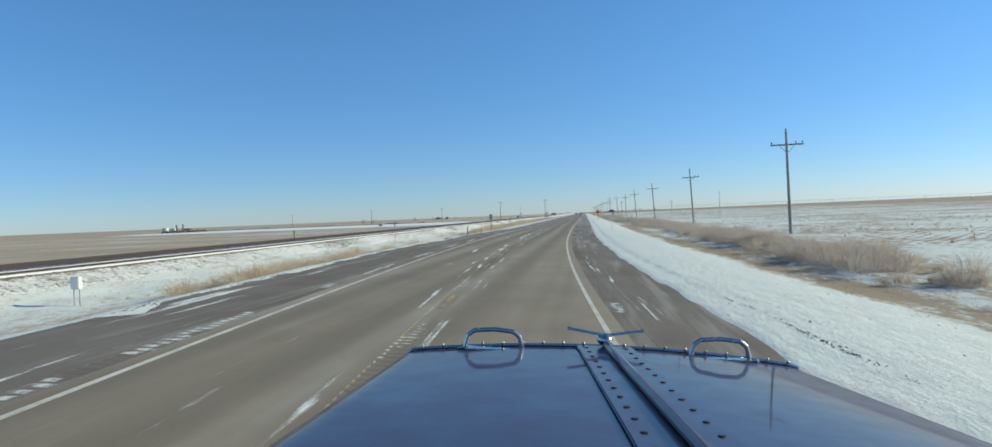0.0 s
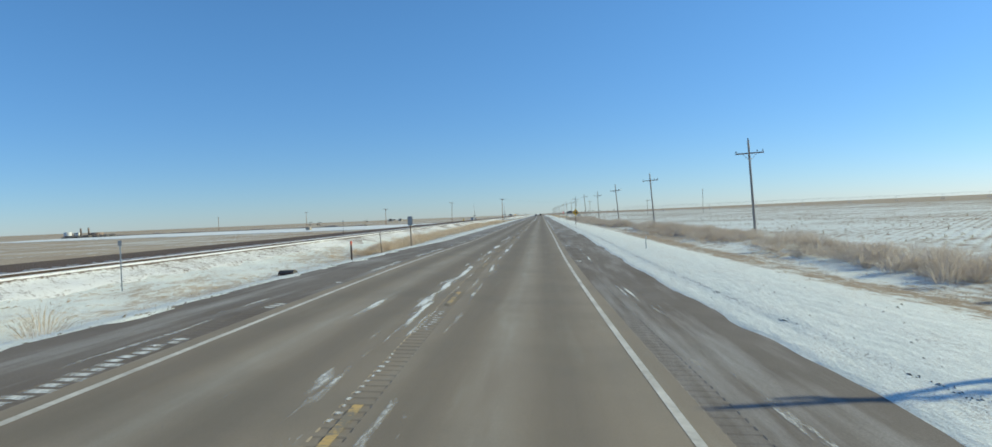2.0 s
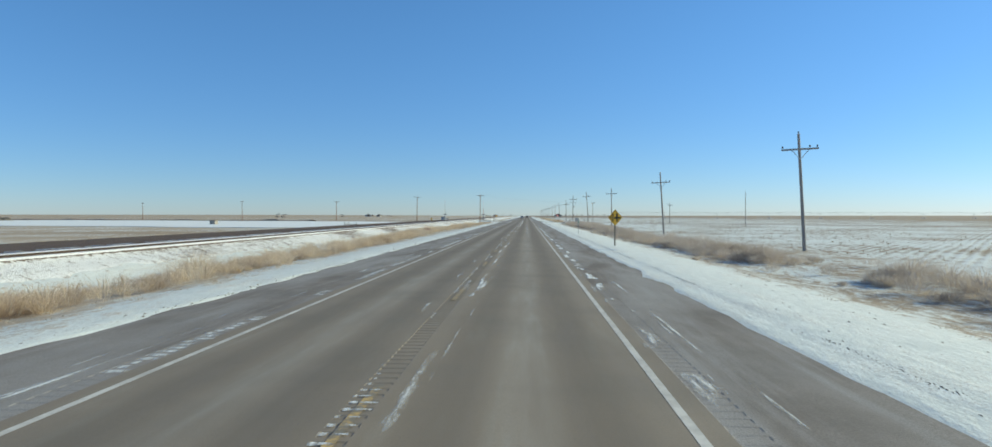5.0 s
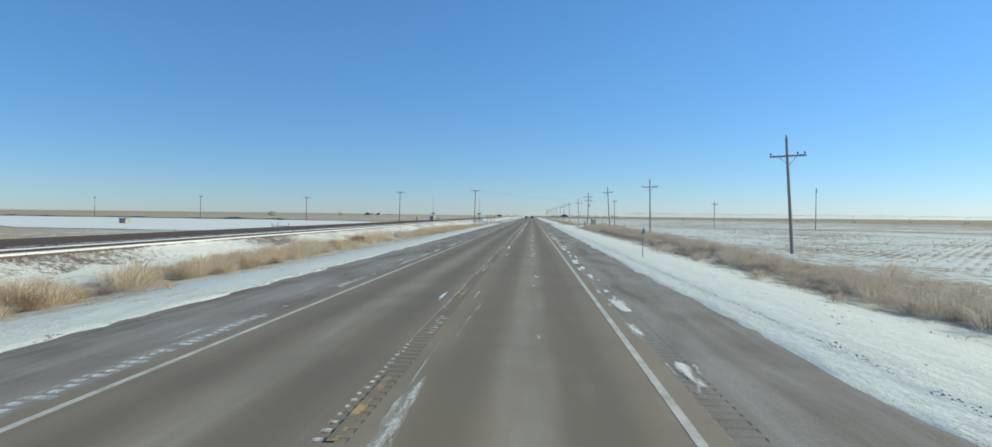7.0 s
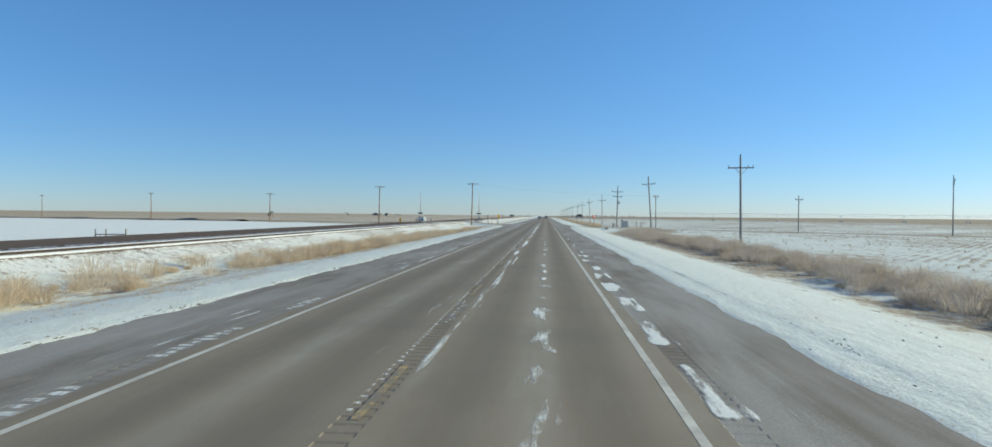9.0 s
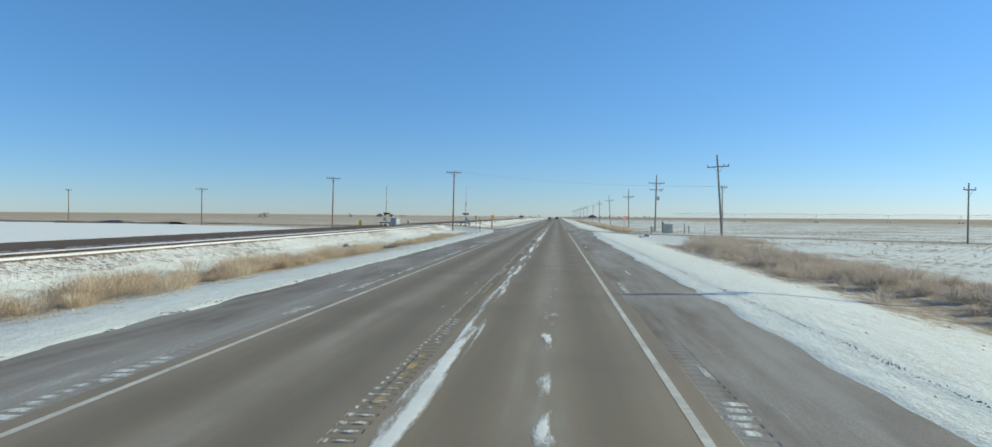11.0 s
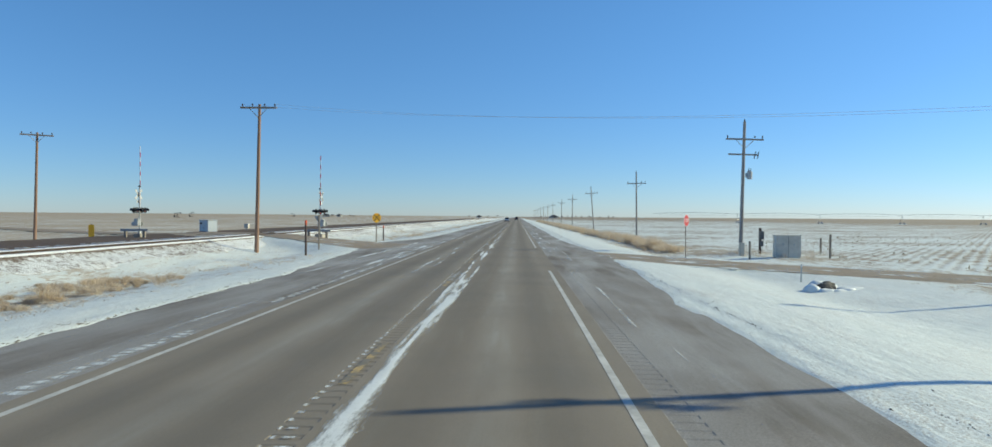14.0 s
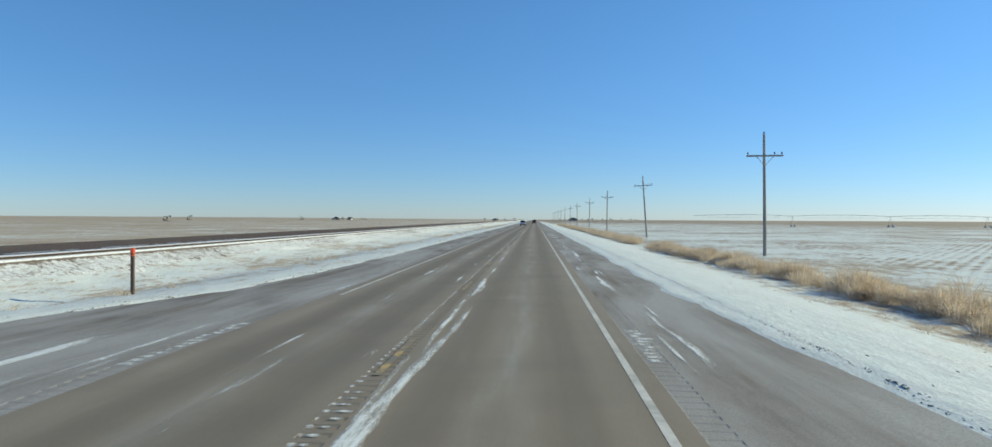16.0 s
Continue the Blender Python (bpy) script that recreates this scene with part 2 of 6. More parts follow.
def grass_material(name, root, tip):
    """Dry blades, each of its own tone."""
    m, t, b = nodes_of(name)
    island = t.nodes.new("ShaderNodeNewGeometry").outputs["Random Per Island"]
    clump = noise_of(t, coords(t, (1, 1, 0.4), True), 0.9, 3)
    tone = mix(t, ramp(t, calc(t, "ADD", calc(t, "MULTIPLY", island, 0.5), clump), 0.45, 1.05), root, tip)
    t.links.new(tone, b.inputs["Base Color"])
    b.inputs["Roughness"].default_value = 0.8
    glow = t.nodes.new("ShaderNodeBsdfTranslucent")
    t.links.new(tone, glow.inputs["Color"])
    both = t.nodes.new("ShaderNodeMixShader")
    both.inputs[0].default_value = 0.42
    t.links.new(b.outputs[0], both.inputs[1])
    t.links.new(glow.outputs[0], both.inputs[2])
    t.links.new(both.outputs[0], t.nodes["Material Output"].inputs["Surface"])
    return m


ASPHALT, SHOULDER, GROUND, SNOW, BALLAST, GRAVEL = asphalt_material(), shoulder_material(), ground_material(), snow_material(), ballast_material(), gravel_material()
ROAD_SNOW = snow_material("road_snow", 0.25, 2.0)
GRASS = grass_material("dry_grass", (0.46, 0.345, 0.23), (0.90, 0.77, 0.59))
# field-side copy of the grass, its colour greyed for haze and the shaded side
GRASS_SHADED = grass_material("shaded_grass", (0.40, 0.335, 0.28), (0.72, 0.635, 0.545))
RED_WEED = grass_material("red_weed", (0.22, 0.09, 0.05), (0.38, 0.18, 0.09))
STUBBLE = grass_material("stubble", (0.25, 0.20, 0.13), (0.45, 0.37, 0.25))
WHITE_LINE = surface("white_line_paint", (0.34, 0.32, 0.28), (0.62, 0.60, 0.55), 0.7, grain=9, relief=0.15, spread=(0.3, 0.6))
YELLOW_LINE = surface("yellow_line_paint", (0.22, 0.19, 0.14), (0.54, 0.37, 0.14), 0.7, grain=16, relief=0.15, spread=(0.48, 0.6))
WEATHERED = surface("weathered_pole_wood", (0.25, 0.22, 0.20), (0.41, 0.37, 0.335), 0.85, grain=14, stretch=(3, 3, 0.25), relief=0.5)
BROWN_POLE = surface("brown_pole_wood", (0.20, 0.115, 0.075), (0.34, 0.21, 0.14), 0.8, grain=14, stretch=(3, 3, 0.2), relief=0.4)
ARM_WOOD = surface("crossarm_wood", (0.22, 0.17, 0.13), (0.36, 0.29, 0.22), 0.85, grain=12, relief=0.4)
TIE_WOOD = surface("tie_wood", (0.05, 0.04, 0.032), (0.13, 0.10, 0.08), 0.9, grain=16, stretch=(0.3, 3, 3), relief=0.5, per_piece=0.5)
PORCELAIN = surface("glazed_insulator", (0.05, 0.045, 0.05), (0.11, 0.095, 0.09), 0.25, relief=0.0, coat=0.5)
GALVANISED = surface("galvanised_steel", (0.34, 0.35, 0.36), (0.52, 0.53, 0.54), 0.45, 0.8, grain=12, relief=0.08)
SIGN_BACK = surface("dull_aluminium_sign_back", (0.26, 0.265, 0.275), (0.38, 0.385, 0.39), 0.55, 0.3, grain=8, relief=0.05)
RUST_RAIL = surface("rusted_rail", (0.045, 0.032, 0.027), (0.10, 0.068, 0.052), 0.75, 0.3, grain=18, relief=0.3)
RAIL_TOP = surface("worn_rail_head", (0.07, 0.06, 0.055), (0.15, 0.13, 0.12), 0.5, 0.5, grain=10, relief=0.05)
# aluminium wire; the sun's glint is put into its pale base colour
WIRE = surface("aluminium_wire_with_glint", (0.62, 0.62, 0.62), (0.78, 0.78, 0.78), 0.4, 0.2, relief=0.0)
SIGN_YELLOW = surface("yellow_sign_sheeting", (0.80, 0.41, 0.02), (0.92, 0.52, 0.05), 0.4, grain=5, relief=0.02, coat=0.2)
SIGN_RED = surface("red_sign_sheeting", (0.52, 0.02, 0.025), (0.66, 0.045, 0.04), 0.4, grain=5, relief=0.02, coat=0.2)
GREEN_PLATE = surface("green_plate_paint", (0.05, 0.28, 0.21), (0.09, 0.38, 0.29), 0.45, grain=8, relief=0.02)
SIGN_BLACK = surface("black_sign_ink", (0.012, 0.012, 0.014), (0.03, 0.03, 0.032), 0.5, relief=0.0)
SIGN_WHITE = surface("white_sign_sheeting", (0.68, 0.68, 0.67), (0.82, 0.82, 0.81), 0.4, grain=6, relief=0.02)
# white boards, with the shade on them put into the grey base colour
CROSSBUCK = surface("shade_greyed_white_board", (0.40, 0.41, 0.42), (0.56, 0.57, 0.57), 0.6, grain=6, relief=0.04)
ORANGE_CAP = surface("orange_red_reflector", (0.72, 0.09, 0.03), (0.88, 0.16, 0.06), 0.35, grain=8, relief=0.02)
DARK_POST = surface("dark_brown_post", (0.055, 0.035, 0.028), (0.12, 0.075, 0.055), 0.75, grain=20, relief=0.2)
WOOD_POST = surface("grey_wood_post", (0.20, 0.165, 0.13), (0.36, 0.30, 0.24), 0.85, grain=16, stretch=(3, 3, 0.3), relief=0.4)
CABINET_PAINT = surface("grey_blue_cabinet_paint", (0.42, 0.46, 0.50), (0.56, 0.60, 0.63), 0.45, grain=3, relief=0.04)
SILVER_PAINT = surface("silver_painted_steel", (0.36, 0.36, 0.35), (0.52, 0.52, 0.51), 0.5, 0.25, grain=8, relief=0.08)
BLACK_PAINT = surface("black_painted_metal", (0.014, 0.014, 0.016), (0.035, 0.035, 0.038), 0.45, relief=0.05)
LENS_RED = surface("unlit_red_lens", (0.10, 0.008, 0.008), (0.16, 0.015, 0.012), 0.15, relief=0.0, coat=0.6)
BOX_METAL = surface("weathered_galvanised_box", (0.54, 0.49, 0.41), (0.72, 0.66, 0.56), 0.75, 0.0, grain=5, relief=0.1)
CONCRETE = surface("old_concrete", (0.26, 0.235, 0.20), (0.42, 0.38, 0.33), 0.9, grain=9, relief=0.4)
ROCK = surface("dark_rock", (0.06, 0.055, 0.05), (0.17, 0.15, 0.13), 0.9, grain=6, relief=0.8)
TANK_WHITE = surface("white_tank_paint", (0.60, 0.60, 0.58), (0.76, 0.76, 0.74), 0.5, grain=1, relief=0.03)
TANK_BROWN = surface("brown_tank_steel", (0.17, 0.12, 0.09), (0.28, 0.21, 0.16), 0.6, grain=2, relief=0.05)
ROOFING = surface("dark_roofing", (0.07, 0.06, 0.055), (0.14, 0.12, 0.11), 0.8, grain=4, relief=0.3)
SIDING = surface("pale_siding", (0.42, 0.40, 0.37), (0.55, 0.53, 0.49), 0.7, grain=2, relief=0.1)
BARK = surface("bare_tree_bark", (0.07, 0.055, 0.045), (0.15, 0.12, 0.10), 0.9, grain=6, relief=0.5)
CAR_WHITE = surface("white_car_paint", (0.55, 0.56, 0.57), (0.64, 0.65, 0.66), 0.3, grain=2, relief=0.0, coat=0.8)
CAR_DARK = surface("dark_car_paint", (0.02, 0.022, 0.028), (0.04, 0.042, 0.05), 0.3, grain=2, relief=0.0, coat=0.8)
TYRE = surface("tyre_rubber", (0.015, 0.015, 0.015), (0.035, 0.034, 0.033), 0.85, relief=0.2)
GLASS_DARK = surface("dark_window_glass", (0.012, 0.014, 0.016), (0.022, 0.025, 0.028), 0.08, relief=0.0, coat=1.0)
METER_GREY = surface("dark_grey_meter_paint", (0.085, 0.085, 0.09), (0.15, 0.15, 0.155), 0.55, grain=10, relief=0.05)
CHROME = surface("chrome", (0.46, 0.455, 0.45), (0.58, 0.575, 0.57), 0.22, 1.0, grain=30, relief=0.02)
HOOD_PAINT = surface("deep_blue_purple_hood_paint", (0.035, 0.020, 0.045), (0.055, 0.030, 0.065), 0.45, 0.25, grain=6, relief=0.0, coat=0.5)

# ---- shape of the land ----
def clamp(v, a=0.0, b=1.0):
    return max(a, min(b, v))


def smooth(v, a, b):
    v = clamp((v - a) / (b - a))
    return v * v * (3 - 2 * v)


def centre(y):
    """x of the centre line: the end of a long right-hand bend, then straight."""
    return 3.33 * max(0.0, 1 - y / 110) ** 3 if y < 110 else 0.0


def bank(y):
    return 1 - smooth(y, 70, 122)


def road_z(u, y):
    """Crowned on the straight, banked to the inside of the bend."""
    k = bank(y)
    return -u * (0.018 + 0.045 * k) if u > 0 else u * (0.018 * (1 - k) - 0.051 * k)


def table(v, rows):
    for (a, p), (b, q) in zip(rows, rows[1:]):
        if v <= b:
            return p + (q - p) * clamp((v - a) / (b - a))
    return rows[-1][1]


def bumps(x, y, size, seed=0.0):
    return noise.noise(Vector((x / size, y / size, seed)))


LEFT_EDGE, RIGHT_EDGE = -6.75, 6.35
SIDE_DIR = Vector((0.762, -0.648)).normalized()
SIDE_AT = Vector((-0.4, 384.4))


EDGES_LEFT = ((-40, 6.75), (45, 6.75), (62, 6.15), (84, 6.1), (100, 6.7), (364, 6.75), (370, 7.3), (380, 8.1), (399, 9.9), (402.5, 9.1), (407, 7.6), (415, 7.0), (430, 6.75), (1600, 6.75))
EDGES_RIGHT = ((-40, 6.35), (340, 6.35), (348, 6.55), (358, 6.75), (367, 7.2), (378, 7.4), (390, 7.2), (398, 6.8), (407, 6.4), (418, 6.4), (445, 6.5), (480, 6.35), (1600, 6.35))


def edge_at(right, y):
    """How far the asphalt shows on one side before the snow begins."""
    return table(y, EDGES_RIGHT if right else EDGES_LEFT)


def side_coords(x, y):
    """Along and across the side road, which crosses at the section lines' angle."""
    d = Vector((x, y)) - SIDE_AT
    a = d.dot(SIDE_DIR)
    return a, d.dot(Vector((-SIDE_DIR.y, SIDE_DIR.x))) - side_bend(a)


def side_bend(a):
    """The side road leaves the highway a little further on than it comes in."""
    return 3.4 * smooth(a, 4, 12) - 1.4 * smooth(-a, 15, 20) + (1.3 if a > 0 else 2.0) * (1 - smooth(abs(a), 7, 16))


def side_half(a):
    """Half the width of the side road, which flares where it meets the highway."""
    return (3.0 if a > 0 else 4.1 - 1.4 * smooth(-a, 15, 20)) + (1.6 if a > 0 else 1.7) * (1 - smooth(abs(a), 7, 16))


SIDE_Z = ((-140, -0.45), (-60, -0.3), (-38, 0.02), (-30, 0.35), (-22, 0.50), (-18.5, 0.49), (-15, 0.30), (-9, -0.12), (-6.75, -0.125), (6.35, -0.12), (7.5, -0.14), (11, -0.30), (20, -0.42), (400, -0.5))
LAND = ((-4000, 6), (-1500, 3.5), (-900, 1.0), (-480, -0.55), (-200, -0.55), (-60, -0.55), (-37, -0.5), (-33, -0.05), (-22, 0.22), (-19, 0.12), (-15.6, -0.4), (-13, -0.58),
        (-10, -0.42), (-8, -0.22), (7.8, -0.2), (10, -0.36), (13.5, -0.62), (17, -0.5), (21, -0.42), (60, -0.5), (300, -0.6), (900, -0.4), (4000, 1.5))


def land_z(x, y):
    """The ground, a little under the roads and level with them at their ragged edges."""
    u = x - centre(y) * (1 - smooth(abs(x), 12, 22))
    z = table(x, LAND)
    rough = 0.05 * bumps(x, y, 2.3) + 0.03 * bumps(x, y, 0.7, 3)
    if u > 12 or u < -13:
        z += 0.09 * bumps(x, y, 9, 5) + rough * (2.6 if -18.5 < u < -12 else 1.0)
    if -15 < u < -7:
        z -= 0.14 * bank(y) * smooth(-u, 7, 9) * (1 - smooth(-u, 12, 15))
    edge = edge_at(u > 0, y)
    ragged = abs(u) - edge + 0.22 * bumps(0, y, 3.1, 7 if u > 0 else 9) + 0.10 * bumps(0, y, 0.9, 11) + (0.55 if u > 0 else 0.1) * max(0.0, bumps(0, y, 7.5, 15) - 0.05)
    at_edge = road_z(math.copysign(edge, u), y)
    if abs(u) < edge + 6:
        near = at_edge - 0.09 + 0.11 * smooth(ragged, -0.3, 0.3) + ((0.4 if u > 0 else 0.9) * rough if ragged > 0 else 0)
        if abs(u) < edge - 0.75:
            near = road_z(u, y) - 0.09
        reach = 6 if u > 0 else 3.4 + 2.6 * smooth(y, 108, 150)  # steeper on the outside of the bend
        z = near + (z - near) * smooth(abs(u), edge + 0.4, edge + reach)
    if u > edge + 0.4 and u < 9:  # the lip of an old wheel rut in the snow beside the road
        z += 0.025 * smooth(u, 7.25, 7.45) * (1 - smooth(u, 7.6, 8.8)) * (0.9 + bumps(0, y, 2.0, 21))
    if 330 < y < 460 and -90 < x < 120:
        a, c = side_coords(x, y)
        w = side_half(a)
        z += (table(x, SIDE_Z) - 0.05 - z) * (1 - smooth(abs(c), w - 0.3, w + 2.5)) if abs(u) > edge - 0.05 else 0
    return z


def along(*rows):
    return lambda y: table(y, rows)


# how thick the tall grass stands along each side
LEFT_GRASS = along((20, 0.35), (34, 0.68), (56, 0.66), (63, 0.2), (70, -0.1), (97, -0.1), (103, 0.8), (150, 0.75), (165, 0.6), (185, 0.75), (225, 0.65), (232, 0.25), (244, 0.6), (262, 0.75), (312, 0.85), (316.5, 0.05), (322, 0.1), (326, 0.85), (362, 0.8), (370, -0.1))
LEFT_X = along((20, -11.5), (95, -10.8), (110, -11.0), (140, -12.0), (180, -12.6), (205, -12.9), (225, -14.1), (238, -13.9), (262, -13.0), (290, -12.4), (330, -11.7), (366, -13.3))
RIGHT_X = along((8, 16.6), (60, 16.9), (110, 17.4), (160, 16.6), (185, 14.8), (222, 15.0), (262, 16.6), (285, 16.8), (300, 15.2), (326, 15.3), (346, 19.0), (372, 20.0))
RIGHT_GRASS = along((8, 0.15), (20, 0.25), (30, 0.9), (62, 0.9), (70, 0.7), (80, 0.55), (90, 0.5), (104, 0.65), (122, 0.75), (140, 0.75), (155, 0.5), (185, 0.6), (215, 0.8), (240, 0.75), (270, 0.9), (330, 0.95), (344, 0.8), (351, 0.3), (357, -0.2), (372, -0.2))


def cover(x, y):
    """How much snow, straw and stubble row there is at a place."""
    u = x - centre(y) * (1 - smooth(abs(x), 12, 22))
    far = smooth(math.hypot(x, y - 300), 300, 1000)
    if u > 0:
        snow = table(u, ((6, 0.9), (9.0, 0.78), (10.6, 0.66), (12.0, 0.555), (13.2, 0.53), (15, 0.535), (17, 0.49), (20.5, 0.52), (23, 0.535), (90, 0.525), (200, 0.46), (240, 0.37)))
        snow -= 0.07 * clamp(RIGHT_GRASS(y)) * smooth(u, 11.5, 13) * (1 - smooth(u, 18, 20))
        straw = table(u, ((11, 0.3), (14, 0.45), (21, 0.45), (24, 0.2), (120, 0.3), (300, 0.5)))
        open_snow = smooth(y, 334, 346) * (1 - smooth(y, 384, 388)) * (1 - smooth(u, 17, 20.5))
        snow = max(snow, snow + (0.70 - snow) * open_snow)
        snow += 0.045 * smooth(y, 60, 80) * (1 - smooth(y, 110, 124)) * smooth(u, 11, 13) * (1 - smooth(u, 21, 24))
        snow -= 0.11 * (1 - smooth(y, 110, 150)) * smooth(u, 10.8, 11.6) * (1 - smooth(u, 12.8, 13.8))  # a bare track along the verge
        rows = smooth(u, 22, 26) * (1 - smooth(u, 120, 220))
        snow = snow * (1 - far) + 0.40 * far
    else:
        w = -u
        snow = table(w, ((6, 0.76), (7.6, 0.62), (8.6, 0.585), (10.2, 0.555), (13.2, 0.53), (14.5, 0.56), (18.8, 0.56), (33, 0.40), (36, 0.45), (70, 0.455), (150, 0.44), (400, 0.40), (900, 0.33)))
        snow -= 0.06 * clamp(LEFT_GRASS(y)) * smooth(w, 9.2, 10.6) * (1 - smooth(w, 1.2 - LEFT_X(y), 2.4 - LEFT_X(y)))
        straw = table(w, ((9, 0.7), (15, 0.6), (34, 0.75), (400, 0.85)))
        rows = 0.0
        if 368 < y < 402 and 7 < w < 19:
            snow = 0.60
        # little cover by the bend, where the grass stands clear
        if w > 34:
            snow -= 0.06 * (1 - smooth(y, 60, 200))
    return snow, straw, rows


def grid_mesh(name, xs, ys, height, material, cover_of=None, kind="structure"):
    nx = len(xs)
    at = [(x, y) for y in ys for x in xs]
    verts = [(x, y, height(x, y)) for x, y in at]
    faces = [(j * nx + i, j * nx + i + 1, (j + 1) * nx + i + 1, (j + 1) * nx + i) for j in range(len(ys) - 1) for i in range(nx - 1)]
    me = bpy.data.meshes.new(name)
    me.from_pydata(verts, [], faces)
    if cover_of:
        values = np.array([cover_of(x, y) for x, y in at])
        for n, key in enumerate(("snow", "straw", "rows")[: values.shape[1]]):
            me.attributes.new(key, "FLOAT", "POINT").data.foreach_set("value", values[:, n].astype(np.float32))
    me.polygons.foreach_set("use_smooth", [True] * len(faces))
    me.materials.append(material)
    return tagged(new(name, me), kind=kind)


def spaced(*stretches):
    """Values from stretches of (start, end, step)."""
    out = []
    for a, b, step in stretches:
        n = max(1, round((b - a) / step))
        out += [a + (b - a) * i / n for i in range(n)]
    return out + [stretches[-1][1]]


GROUND_X = spaced((-4600, -1000, 600), (-1000, -200, 100), (-200, -60, 10), (-60, -36, 3), (-36, -18, 1.5), (-18, -9.4, 0.6), (-9.4, -4.8, 0.2), (-4.8, 5, 2.2),
                  (5, 9.0, 0.17), (9.0, 12, 0.5), (12, 24, 0.8), (24, 60, 3), (60, 200, 10), (200, 1000, 100), (1000, 4600, 600))
GROUND_Y = spaced((-400, -40, 60), (-40, -8, 4), (-8, 470, 0.8), (470, 700, 2.5), (700, 1200, 20), (1200, 4700, 350))
tagged(grid_mesh("ground", GROUND_X, GROUND_Y, land_z, GROUND, cover),
       "snow-dusted flat prairie and stubble fields with bare straw patches", "ground")


# ---- the highway ----
ROAD_Y = spaced((-40, 132, 2.0), (132, 700, 4.0), (700, 1600, 60))


def ribbon(bm, u0, u1, ys, lift=0.0, cells=1):
    rows = []
    for y in ys:
        rows.append([bm.verts.new((centre(y) + u0 + (u1 - u0) * i / cells, y, road_z(u0 + (u1 - u0) * i / cells, y) + lift)) for i in range(cells + 1)])
    for a, b in zip(rows, rows[1:]):
        for i in range(cells):
            bm.faces.new((a[i], a[i + 1], b[i + 1], b[i]))


def finish(name, bm, material, parent=None, label="", smooth_faces=False):
    me = bpy.data.meshes.new(name)
    bm.to_mesh(me)
    bm.free()
    me.materials.append(material)
    if smooth_faces:
        me.polygons.foreach_set("use_smooth", [True] * len(me.polygons))
    ob = new(name, me)
    ob.parent = parent
    return tagged(ob, label) if label else ob


bm = bmesh.new()
ribbon(bm, -3.98, -0.27, ROAD_Y)
ribbon(bm, 0.10, 3.98, ROAD_Y)
road = tagged(finish("road", bm, ASPHALT), "grey-brown salt-stained asphalt two-lane highway", "road", kind="structure")
for name, side in (("shoulder_left", -1), ("shoulder_right", 1)):
    bm = bmesh.new()
    last = None
    for y in spaced((-40, 480, 2.0), (480, 700, 4.0), (700, 1600, 60)):
        us = [side * (4.38 + (edge_at(side > 0, y) + 0.3 - 4.38) * k / 2) for k in range(3)]
        line = [bm.verts.new((centre(y) + u, y, road_z(u, y))) for u in (us if side > 0 else us[::-1])]
        if last:
            for k in range(2):
                bm.faces.new((last[k], last[k + 1], line[k + 1], line[k]))
        last = line
    tagged(finish(name, bm, SHOULDER), "dark rough asphalt road shoulder with dried slush", "road shoulder", kind="structure")


def rumble(name, u0, u1, start, end, material, deep):
    """A band of asphalt with a milled groove every 0.305 m."""
    bm = bmesh.new()
    last, y = None, start
    while y < end:
        for dy, drop in ((0.0, 0.0), (0.12, 0.0), (0.15, deep), (0.27, deep)):
            yy = y + dy
            row = [bm.verts.new((centre(yy) + u, yy, road_z(u, yy) - d)) for u, d in ((u0, 0), (u0 + 0.02, drop), (u1 - 0.02, drop), (u1, 0))]
            if last:
                for k in range(3):
                    bm.faces.new((last[k], last[k + 1], row[k + 1], row[k]))
            last = row
        y += 0.305
    ribbon(bm, u0, u1, spaced((y - 0.035, 1600, 90)))
    tagged(finish(name, bm, material), "milled rumble strip of transverse grooves in asphalt", "rumble strip", kind="structure")


rumble("rumble_strip_centre", -0.27, 0.10, -20, 560, ASPHALT, 0.011)
rumble("rumble_strip_left", -4.38, -3.98, -20, 560, SHOULDER, 0.007)
rumble("rumble_strip_right", 3.98, 4.38, -20, 560, SHOULDER, 0.007)

# painted lines, broken where the side road joins
for name, u, stretches in (("edge_line_left", -3.62, ((-40, 390.0), (405.5, 1600))), ("edge_line_right", 3.63, ((-40, 366.5), (388.0, 1600)))):
    bm = bmesh.new()
    for a, b in stretches:
        ribbon(bm, u - 0.06, u + 0.06, [a] + [y for y in ROAD_Y if a < y < b] + [b], 0.004)
    tagged(finish(name, bm, WHITE_LINE), "worn solid white road edge line", "road marking", kind="structure")
bm = bmesh.new()
y = 357.9 - 12.19 * 31
while y < 1000:
    ribbon(bm, -0.12, 0.0, [y + 3.05 * i / 4 for i in range(5)], 0.005)
    y += 12.19
tagged(finish("centre_line", bm, YELLOW_LINE), "worn dashed yellow centre line over the rumble grooves", "road marking", kind="structure")


